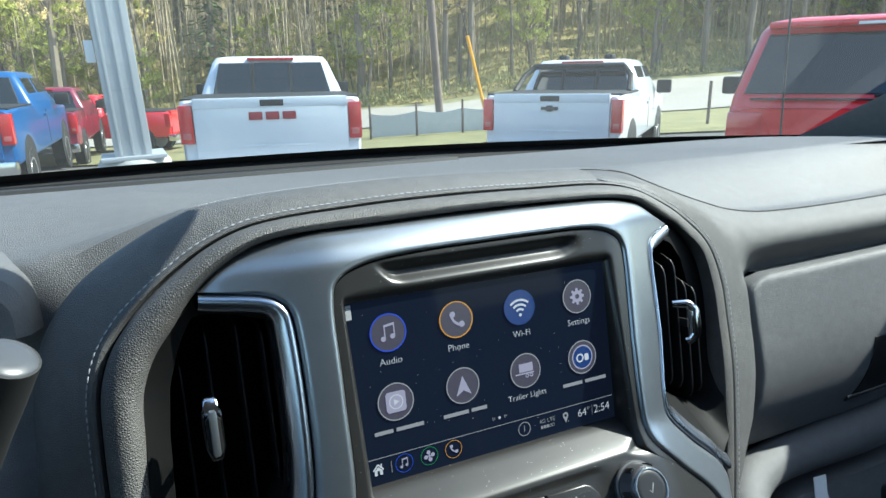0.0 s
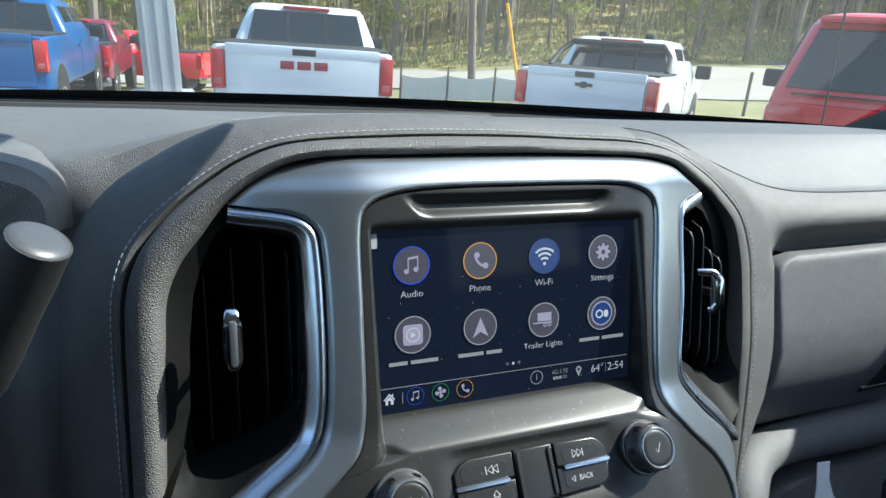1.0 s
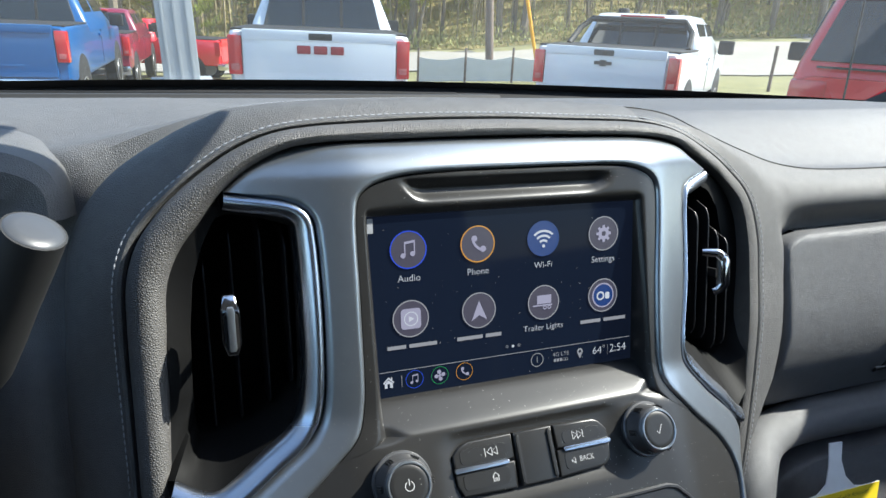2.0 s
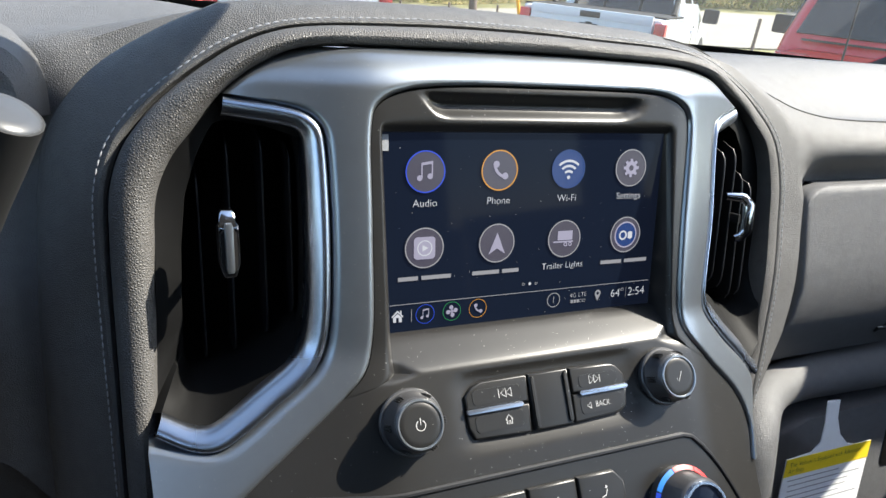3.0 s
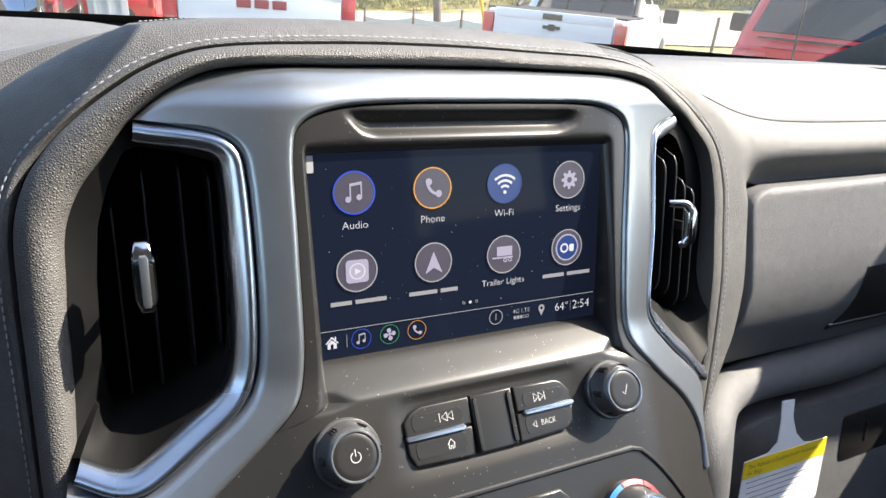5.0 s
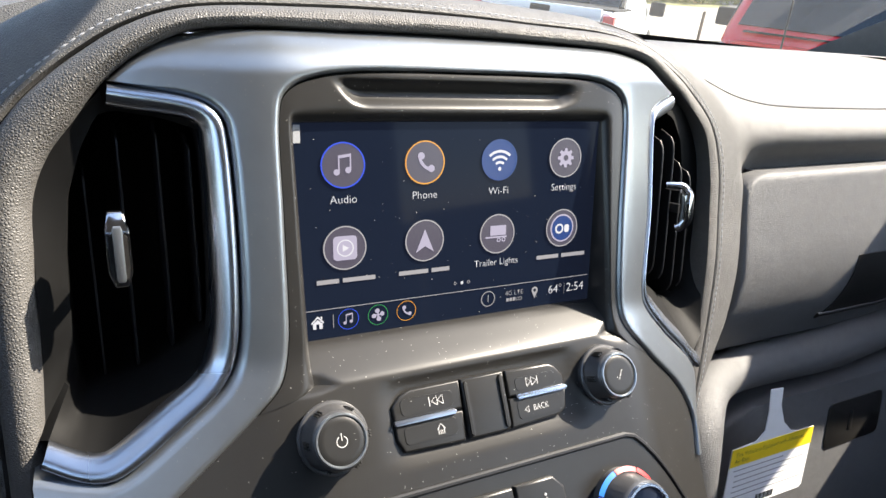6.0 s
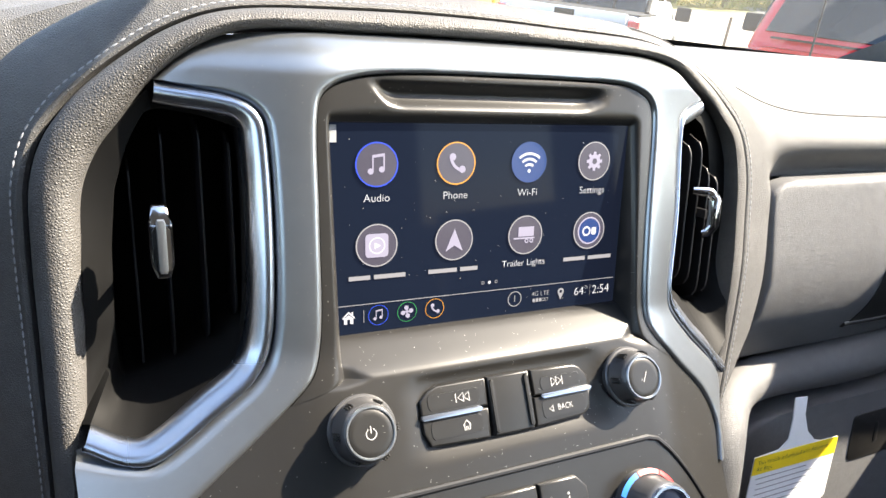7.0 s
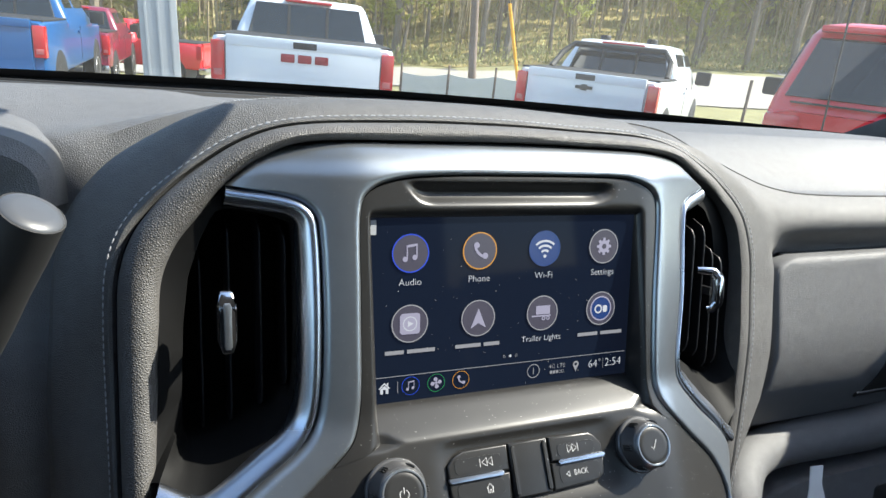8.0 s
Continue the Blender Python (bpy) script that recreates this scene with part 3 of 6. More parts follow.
def air_vent(side):
    """One outer air vent: chrome trim on its inner side, a dark facetted housing, upright vanes and a chrome tab."""
    v = thing("air_vent", "black air vent with chrome trim, upright vanes and a chrome tab", "air vent", group="air vents beside the display")
    edge = smooth_line([(x, 0, z) for x, z in VENT_EDGE[side]], 61)
    far = smooth_line([(x, 0, z) for x, z in VENT_FAR[side]], 40)
    hub = Vector((0.160 if side < 0 else 0.172, 0, -0.018))

    across = []
    for k in range(len(edge)):
        d = (edge[min(k + 3, len(edge) - 1)] - edge[max(k - 3, 0)]).normalized()
        n = Vector((d.z, 0, -d.x))
        across.append(n if n.dot(hub - edge[k]) > 0 else -n)

    def lay_trim(inset, back):
        """The upright run of the passenger's trim is narrowed to fit the camera's view."""
        row = []
        for p, n in zip(edge, across):
            w = inset * (0.42 + 0.58 * max(0.0, min(1.0, max((-0.050 - p.z) / 0.02, (p.z - 0.048) / 0.008)))) if side > 0 else inset
            q = p + n * w
            row.append(Vector((side * q.x, face_y(side * q.x, min(q.z, 0.07)) + back, q.z)))
        return row

    part("chrome_trim", sheet([lay_trim(i, b) for i, b in ((0.0, 0.004), (0.0002, 0.0), (0.0007, -0.0014), (0.0016, -0.0024), (0.0028, -0.0030), (0.0042, -0.0032), (0.0054, -0.0029), (0.0066, -0.0023), (0.0080, -0.0014), (0.0092, -0.0004), (0.0101, 0.0010), (0.0106, 0.003), (0.0108, 0.010))]),
         CHROME, v, "satin chrome trim")
    mouth = [Vector((x, 0, z)) for x, z in VENT_MOUTH[side]]

    def mouth_at(p):
        """Where the line from the hub to p meets the mouth's outline."""
        d = p - hub
        for a, b in zip(mouth, mouth[1:] + mouth[:1]):
            e = b - a
            det = d.x * -e.z + e.x * d.z
            if abs(det) > 1e-12:
                w = a - hub
                k = (w.x * -e.z + e.x * w.z) / det
                f = (d.x * w.z - w.x * d.z) / det
                if k > 0 and -1e-6 <= f <= 1 + 1e-6:
                    return hub + d * k
        return hub.copy()

    outer = [Vector((q.x, q.y, q.z)) for q in lay_trim(0.0104, 0.0030)] + [Vector((side * p.x, face_y(side * p.x, min(p.z, 0.07)) + (0.0005 + 0.009 * max(0.0, min(1.0, (-0.03 - p.z) / 0.04)) if side < 0 else 0.004), p.z)) for p in far[1:-1]]
    inner = []
    for q in outer:
        m = mouth_at(Vector((side * q.x, 0, q.z)))
        back = 0.010
        if side < 0:
            foot = max(0.0, min(1.0, (-0.045 - m.z) / 0.03))
            beside = max(0.0, min(1.0, (m.x - 0.165) / 0.015)) * (1 - 0.6 * foot)
            back = 0.012 - 0.0035 * beside + 0.016 * foot * (1 - beside)
        inner.append(Vector((side * m.x, face_y(side * m.x, 0.0) + back, m.z)))
    deep = [[q + Vector((0, 0.02, 0)) for q in outer], outer]
    for f in (0.03, 0.35, 0.70, 0.97):
        deep.append([a.lerp(b, f) for a, b in zip(outer, inner)])
    deep.append([q + Vector((0, 0.0012, 0)) for q in inner])
    deep.append([q + Vector((0, 0.050, 0)) for q in inner])
    bm = sheet(deep, closed=True)
    bm.faces.new([x for x in bm.verts][-len(outer):])
    part("housing", bm, HOUSING, v, "black plastic housing")
    for x, top, low in VANES[side]:
        y0 = face_y(side * x, 0.0) + 0.020 if side < 0 else 0.010 + (x - 0.15) * 0.25
        line = [(y0 + 0.012 * (abs(2 * k / 24 - 1) ** 14), low + (top - low) * k / 24) for k in range(25)]
        rows = [[(side * x + dx, y + dy, z) for y, z in line] for dx, dy in ((-0.0004, 0.024), (-0.0005, 0.0005), (-0.0003, 0.0), (0.0003, 0.0), (0.0005, 0.0005), (0.0004, 0.024))]
        blade = part("vane", sheet(rows), VENT, v)
        # Lighter bead along the vane: the glint on its edge put into the colour.
        part("vane_edge", tube([(side * x, y + 0.0001, z) for y, z in line[1:-1]], 0.00055, 6), BLACK, blade, "lighter front edge that stands in for a glint")
    x, y = side * (0.1677 if side < 0 else 0.1715), -0.004 if side < 0 else 0.005
    if side < 0:
        tab = [(-0.0030, 0.018), (0.0030, 0.018), (0.0040, 0.0165), (0.0042, 0.011), (0.0056, 0.0085), (0.0056, -0.011), (0.0036, -0.0175), (0.0028, -0.0185), (-0.0028, -0.0185), (-0.0036, -0.0175), (-0.0056, -0.011), (-0.0056, 0.0085), (-0.0042, 0.011), (-0.0040, 0.0165)]
        t = part("tab", prism([(x + a * 0.86, c * 0.88 - 0.005) for a, c in tab], lambda p: (p[0], y + 0.7 * max(0.0, p[1] - 0.0035), p[1]), lambda p: (p[0], y + 0.009, p[1]), 0.0010, 2), TRIM_CHROME, v, "chrome tab")
        for a in (-1, 1):
            # No hollow is cut here; a flat dark plate stands in for it.
            part("tab_recess", prism([(x + a * b, c - 0.005) for b, c in ((0.0021, 0.0075), (0.0037, 0.0055), (0.0038, -0.0085), (0.0029, -0.0125), (0.0021, -0.0130))], lambda p: (p[0], y - 0.0003, p[1]), lambda p: (p[0], y + 0.002, p[1])), BEZEL, t, "dark side plate in place of a hollow", smooth=False)
        part("tab_ridge", prism([(x + a * 0.0019, c - 0.005) for a, c in ((-0.7, 0.0105), (0.7, 0.0105), (1, 0.009), (1, -0.012), (0.7, -0.0135), (-0.7, -0.0135), (-1, -0.012), (-1, 0.009))], lambda p: (p[0], y - 0.0024, p[1]), lambda p: (p[0], y + 0.001, p[1]), 0.0007, 2), SILVER, t, "darker middle rib")
    else:
        # this tab is turned aside, so that its two bent ends show
        bend = [(-0.012, 0.006, 0.0050), (-0.0035, 0.0010, 0.0048), (-0.0025, 0.0005, 0.0044), (0.0012, -0.0012, 0.0006), (0.0018, -0.0015, -0.0006), (0.0020, -0.0016, -0.0175), (0.0015, -0.0014, -0.0188), (-0.0012, 0.0002, -0.0225), (-0.0020, 0.0008, -0.0232), (-0.0045, 0.0022, -0.0240)]
        t = part("tab", tube([(x + a, y + b, c) for a, b, c in bend], [0.0024, 0.0030, 0.0034, 0.0038, 0.0040, 0.0040, 0.0038, 0.0034, 0.0030, 0.0024], 10, 0.6), TRIM_CHROME, v, "chrome tab")
        part("tab_ridge", tube([(x - 0.0005, y + 0.0005, -0.001), (x, y, -0.010), (x - 0.0005, y + 0.0005, -0.020)], 0.0017, 8), SILVER, t, "darker middle rib")
    part("tab_stem", box(x - 0.001, x + 0.001, y + 0.004, y + 0.02, -0.014, -0.008), BLACK, t)
    return v


air_vent(-1)
air_vent(1)


# ---- dashboard ----
def dash_height(y):
    """The dashboard's top, which falls gently towards the windshield."""
    return 0.070 + 0.176 * y - 0.092 * max(0.0, y - 0.15)


def top_rise(x, y):
    """How far the padded top swells above its plain fall."""
    swell = 0.010 * max(0.0, min(1.0, (y - 0.06) / 0.10)) * max(0.0, min(1.0, (0.66 - y) / 0.2))
    hump = max(0.0, min(1.0, (-0.09 - x) / 0.10)) * max(0.0, 1 - abs(y - 0.20) / 0.16)
    return swell + 0.010 * hump * hump * (3 - 2 * hump)


def dash_top():
    """Padded top from the instrument cluster to the passenger's corner, rolling down at its near edge."""
    rows = []
    xs = [-0.80 + 1.60 * k / 80 for k in range(81)]
    for y, dz in ((0.66, 0.0), (0.60, 0.004), (0.5, 0.008), (0.4, 0.010), (0.3, 0.010), (0.22, 0.008), (0.17, 0.004), (0.135, 0.0), (0.11, -0.006), (0.092, -0.014), (0.080, -0.022), (0.076, -0.027)):
        row = []
        for x in xs:
            near = max(0.0, min(1.0, (x + 0.40) / 0.10))
            near = near * near * (3 - 2 * near)
            yy = y + near * (0.17 - y) if y < 0.17 else y
            z = dash_height(yy) + dz * (1 - near) + near * top_rise(x, yy)
            row.append(Vector((x, yy, z)))
        rows.append(row)
    return sheet(rows)


dash = thing("dashboard", "black padded dashboard with leather-grained passenger side", "dashboard")
part("upper_pad", dash_top(), PAD, dash, "soft black dashboard top")


def upper_fill():
    """The dashboard round the surround: a groove along the crest, a rounded shoulder, then the fall to the defroster."""
    line = [p for p in crest if p.z > -0.16 or p.x > 0]
    rows = []
    for d, drop, g in ((0.0015, 0.005, 0.0), (0.003, 0.012, 0.0), (0.007, 0.0155, 0.0), (0.011, 0.0125, 0.0), (0.016, 0.0060, 0.0), (0.022, -0.0040, 0.03), (0.031, -0.0085, 0.10), (0.045, -0.0090, 0.4), (0.065, -0.0040, 0.75), (0.09, 0.0, 1.0), (0.12, 0.0, 1.0), (0.16, 0.0, 1.0)):
        row = []
        for p in line:
            aside = max(0.0, min(1.0, (-0.150 - p.x) / 0.07))
            low = max(0.0, min(1.0, (0.055 - p.z) / 0.07)) if p.x < 0 else 0.0
            deep = 0.25 + 0.75 * aside if p.x < 0.13 else 0.25 * max(0.0, 1 - (p.x - 0.13) / 0.05)
            way = Vector((-0.75 * aside, 1 - 0.35 * aside, 0)).normalized()
            q = p + way * d + Vector((0.30 * aside, 0.45, -0.8 - 0.4 * aside)) * drop * (deep if drop > 0 else aside)
            goal = dash_height(q.y) + top_rise(q.x, q.y) + 0.001
            q.z += (goal - q.z) * g * (1 - low)
            row.append(q)
        rows.append(row)
    return sheet(rows)


part("upper_fill", upper_fill(), PAD, dash, "soft black padding")


def bowed(p):
    return max(0, p[0] - 0.5) * 0.12


def passenger_face():
    """Face under the seam of the passenger's side: a rolled brow, a shadowed groove and the face behind the glovebox door."""
    left = [(p.z, p.x, p.y) for p in blend(roll_in, stitch, 1.0, (0.0014, 0.0010))[END - 1:]]
    seam_line = [(p.x, p.y, p.z) for p in crest[END - 1:]]
    brow = [(0.0545, 0.066), (0.051, 0.0578), (0.046, 0.0515), (0.040, 0.0475), (0.033, 0.0448), (0.028, 0.0448), (0.024, 0.0475), (0.019, 0.0535), (0.013, 0.0600), (0.006, 0.0640), (-0.06, 0.066), (-0.13, 0.090), (-0.165, 0.110), (-0.20, 0.115)]

    def read(table, at, col):
        table = sorted(table)
        for a, b in zip(table, table[1:]):
            if a[0] <= at <= b[0]:
                f = (at - a[0]) / max(b[0] - a[0], 1e-9)
                return a[col] + (b[col] - a[col]) * f
        return (table[0] if at < table[0][0] else table[-1])[col]

    near = [(-0.200, 0.2020), (-0.164, 0.2115), (-0.150, 0.2215), (-0.139, 0.2290), (-0.128, 0.2365), (-0.1095, 0.2500), (-0.0900, 0.2570), (-0.0716, 0.2612), (-0.0366, 0.2645), (-0.0138, 0.2675), (0.10, 0.2710)]
    rows = []
    for j in range(71):
        v = (j / 70) ** 0.8
        row = []
        for i in range(58):
            z = 0.1 - 0.27 * v
            for _ in range(12):
                x0 = read(left, z, 1)
                cut = max(x0 + 0.001, read(near, z, 1) - 0.0030)
                if i <= 20:
                    x = x0 + (cut - x0) * i / 20
                elif i <= 28:
                    x = cut + 0.008 * (i - 20) / 8
                else:
                    x = cut + 0.008 + (0.792 - cut) * ((i - 28) / 29) ** 1.5
                top = read(seam_line, x, 2)
                z = top + (-0.190 - top) * v
            w = max(0.0, min(1.0, (x - x0 - 0.022) / 0.060))
            w = w * w * (3 - 2 * w)
            edge = read(left, z, 2) + 0.22 * min(x - x0, 0.05)
            rim = max(0.0, 1 - (top - z) / 0.03) ** 2
            zb = z + (0.0545 - top) * rim
            deep = read(brow, zb, 1) + bowed((x, z))
            # above, the face rolls over into the brow; below, it turns sharply into the gap beside the glovebox
            turn = max(0.0, min(1.0, (x - cut) / 0.008))
            turn = 1 - math.sqrt(max(0.0, 1 - turn * turn))
            low = max(0.0, min(1.0, (0.010 - z) / 0.014))
            low = low * low * (3 - 2 * low)
            y = (edge * (1 - w) + deep * w) * (1 - low) + (edge * (1 - turn) + max(deep, edge + 0.014) * turn) * low
            y += (read(seam_line, x, 1) - y) * max(0.0, 1 - (top - z) / 0.012) ** 2
            row.append(Vector((x, y, z)))
        rows.append(row)
    return sheet([[p + Vector((0, 0.006, -0.002)) for p in rows[0]]] + rows)


part("passenger_face", passenger_face(), LEATHER, dash, "grained black padding")
part("seam", tube([p + Vector((0, 0.0008, 0.0004)) for p in crest[END - 1:]], 0.0009, 6), SEAM, dash)


def rounded_quad(x0, z0, x1, z1, r, n=5):
    pts = []
    for cx, cz, a0 in ((x1 - r, z1 - r, 0), (x0 + r, z1 - r, 90), (x0 + r, z0 + r, 180), (x1 - r, z0 + r, 270)):
        for k in range(n + 1):
            a = radians(a0 + 90 * k / n)
            pts.append((cx + r * math.cos(a), cz + r * math.sin(a)))
    return pts


glove = thing("upper_glovebox", "closed black grained upper glovebox door in the dashboard", "glovebox")

def glove_y(p):
    """The door leans back towards its top and turns under at its foot."""
    return 0.0370 + 0.13 * p[1] + 0.75 * soft(-0.095 - p[1], 0.03) + bowed(p)


def glove_door():
    """A padded door with a rounded rim, its near corner drawn in."""
    left = [(-0.158, 0.2560), (-0.1067, 0.2660), (-0.0848, 0.2685), (-0.0474, 0.2705), (-0.020, 0.2715), (-0.0110, 0.2728), (-0.0050, 0.2755), (-0.0010, 0.2805), (0.0015, 0.2870), (0.0040, 0.302)]
    rows = []
    cols = [0, 0.002, 0.004, 0.007, 0.011, 0.02, 0.05, 0.1, 0.2, 0.3, 0.4, 0.46]
    for v in (0.0, 0.006, 0.016, 0.035, 0.06, 0.1, 0.2, 0.35, 0.5, 0.65, 0.75, 0.82, 0.88, 0.93, 0.96, 0.98, 0.99, 1.0):
        row = []
        for c in cols:
            top = 0.0040 + 0.010 * max(0.0, c - 0.01)
            z = top + (-0.158 - top) * v
            x0 = 0.256 if z < -0.13 else 0.302
            for (z0, a), (z1, b) in zip(left, left[1:]):
                if z0 <= z <= z1:
                    x0 = a + (b - a) * (z - z0) / (z1 - z0)
            x = x0 + c
            d = min(c, (top - z), (z + 0.158))
            round_off = 0.0 if d > 0.005 else 0.005 * (1 - math.sqrt(max(0.0, 1 - (1 - d / 0.005) ** 2)))
            row.append(Vector((x, glove_y((x, z)) + round_off, z)))
        rows.append(row)
    rows = [[p + Vector((0, 0.02, 0)) for p in rows[0]]] + rows + [[p + Vector((0, 0.02, 0)) for p in rows[-1]]]
    rows = [[r[0] + Vector((0, 0.012, 0))] + r for r in rows]
    return sheet(rows)


part("door", glove_door(), PAD, glove, "grained black door")
# Nothing is sunk into the door: a thin dark sheet paints the recess's shade.
part("latch_recess", sheet([[Vector((x + (z + 0.132) * 0.15, glove_y((x, z)) - 0.0008, z)) for x in (0.411 + 0.02 * k for k in range(14))] for z in (-0.132, -0.12, -0.11, -0.09, -0.072)], thick=0.0006), BEZEL, glove, "dark sheet standing in for the shaded latch recess")
part("latch", tube([(0.404 + 0.026 * k, glove_y((0.404 + 0.026 * k, -0.133)) + 0.0010, -0.133) for k in range(11)], 0.0036, 10), BEZEL, glove, "black latch bar")

lower = thing("lower_dashboard", "black lower dashboard with closed glovebox and rounded knee ledge", "dashboard")


def knee_panel():
    rows = []
    for y, z in ((0.110, -0.194), (0.102, -0.195), (0.096, -0.199), (0.092, -0.206), (0.092, -0.215), (0.094, -0.226), (0.094, -0.24), (0.068, -0.30), (0.07, -0.42), (0.08, -0.55)):
        rows.append([Vector((0.20 + 0.60 * k / 30, y + max(0, 0.60 * k / 30 - 0.3) * 0.12, z)) for k in range(31)])
    return sheet(rows)


part("knee_ledge", knee_panel(), PAD, lower, "grained black ledge")
part("side_bolster", tube(smooth_line([(0.2125, 0.010, -0.55), (0.2130, 0.010, -0.40), (0.2140, 0.010, -0.28), (0.2165, 0.0115, -0.212), (0.2285, 0.021, -0.187), (0.257, 0.041, -0.178), (0.318, 0.066, -0.182), (0.46, 0.080, -0.187), (0.64, 0.104, -0.190), (0.80, 0.127, -0.190)], 60),
                          [0.0185] * 28 + [min(0.027, 0.0185 + 0.0007 * k) for k in range(32)], 18), PAD, lower, "grained black bolster")
lower_door = [(0.78, -0.2030), (0.42, -0.2025), (0.3256, -0.2022), (0.2900, -0.2065), (0.2695, -0.2190), (0.2640, -0.2372), (0.262, -0.29), (0.258, -0.36), (0.78, -0.36)]
lower_door = [(p.x, p.z) for p in smooth_line([(x * 1.069 + 0.0131, 0, z * 1.069 - 0.0054) for x, z in lower_door], 50)]

part("glovebox_door", prism(lower_door, lambda p: (p[0], 0.060, p[1]), lambda p: (p[0], 0.11, p[1]), 0.006, 4), PAD, lower, "grained black door")
switch_plate = part("switch_plate", prism(rounded_quad(0.469, -0.296, 0.562, -0.2450, 0.006), lambda p: (p[0], 0.0590, p[1]), lambda p: (p[0], 0.08, p[1]), 0.0008), BEZEL, lower, "black switch plate")
part("key_slot", prism(rounded_quad(0.506, -0.281, 0.512, -0.258, 0.0029), lambda p: (p[0], 0.0582, p[1]), lambda p: (p[0], 0.07, p[1]), 0.0004), BUTTON, switch_plate)
part("footwell", box(0.19, 0.80, 0.13, 0.16, -0.75, -0.2), BLACK, lower)

# defroster slot and trim along the windshield
grille = thing("defroster_grille", "black defroster grille along the dashboard's far edge", "vent grille")
part("frame", sheet([[Vector((x, y, dash_height(y) + lift)) for x in (-0.80 + 0.035 * k - 0.09 * (y - 0.50) * (k / 30) for k in range(31))] for y, lift in ((0.485, 0.004), (0.49, 0.0125), (0.53, 0.0125), (0.60, 0.0085), (0.68, 0.004))]), RUBBER, grille, "black surround")
part("slot", box(-0.58, 0.20, 0.522, 0.540, dash_height(0.53) - 0.004, dash_height(0.53) + 0.0145, 0.002), SEAM, grille)
# instrument cluster hood and gear lever at the driver's side
cluster = thing("instrument_cluster_hood", "black grained hood over the instrument cluster", "instrument cluster")
hood_rows = []
for y, w, top in ((0.060, 0.120, 0.062), (0.046, 0.140, 0.070), (0.044, 0.154, 0.084), (0.050, 0.160, 0.094), (0.070, 0.164, 0.100), (0.11, 0.166, 0.104), (0.17, 0.165, 0.106), (0.24, 0.160, 0.106)):
    row = []
    for k in range(33):
        a = math.pi * k / 32
        cx = math.copysign(abs(math.cos(a)) ** 0.45, math.cos(a))
        row.append(Vector((-0.407 + w * cx, y, 0.050 + (top - 0.050) * (math.sin(a) ** 0.5))))
    hood_rows.append(row)
part("hood", sheet(hood_rows), PAD, cluster, "grained black hood")
part("dial_face", box(-0.575, -0.275, 0.11, 0.12, -0.03, 0.08), BLACK, cluster)

lever = thing("gear_lever", "black column gear lever with grey end cap", "gear lever")
axis = Vector((0.43, -0.40, 0.81)).normalized()
tip = Vector((-0.245, -0.04, 0.058))
grip = smooth_line([tip - axis * 0.20 + Vector((-0.06, 0.05, 0.0)), tip - axis * 0.09, tip - axis * 0.045, tip - axis * 0.001], 14)
part("grip", tube(grip, [0.008] * 4 + [0.009, 0.010, 0.011, 0.0118, 0.0125, 0.013, 0.0133, 0.0134, 0.0134, 0.0130], 20), RUBBER, lever, "black soft grip")
part("end_cap", lathe([(0.0, 0.0010), (0.007, 0.0008), (0.0112, 0.0), (0.0126, -0.0015), (0.0129, -0.004)], 28, Matrix.Translation(tip) @ axis.to_track_quat("Z", "Y").to_matrix().to_4x4()), END_GREY, lever, "pale grey end cap")

column = thing("steering_column_cover", "black plastic steering column cover", "steering column")
part("shroud", prism(rounded_quad(-0.52, -0.16, -0.33, 0.0, 0.03), lambda p: (p[0], -0.06, p[1] - 0.03), lambda p: (p[0], 0.12, p[1]), 0.01), BLACK, column)
part("knee_bolster", box(-0.80, -0.255, 0.10, 0.13, -0.60, 0.02, 0.01), PAD, column)

# ---- cabin shell ----
shell = thing("truck_cab", "dark-lined truck cab with windshield, roof, doors and dark pillars", "truck cab", Matrix())


def slab(a, b, c, d, t):
    """A panel with four corners and a thickness."""
    bm = bmesh.new()
    bm.faces.new([bm.verts.new(p) for p in (a, b, c, d)])
    bmesh.ops.solidify(bm, geom=bm.faces[:], thickness=t)
    return bm


ROOF_Z, HEAD_Y = 1.93, -0.40
# Unseen roof lining, kept dark to dim what the silver frame reflects.
part("headliner", slab((-0.70, HEAD_Y, ROOF_Z - 0.03), (0.70, HEAD_Y, ROOF_Z - 0.03), (0.70, -2.0, ROOF_Z + 0.07), (-0.70, -2.0, ROOF_Z + 0.07), 0.04), HEADLINER, shell, "unseen cloth headliner, darkened to dim reflections")
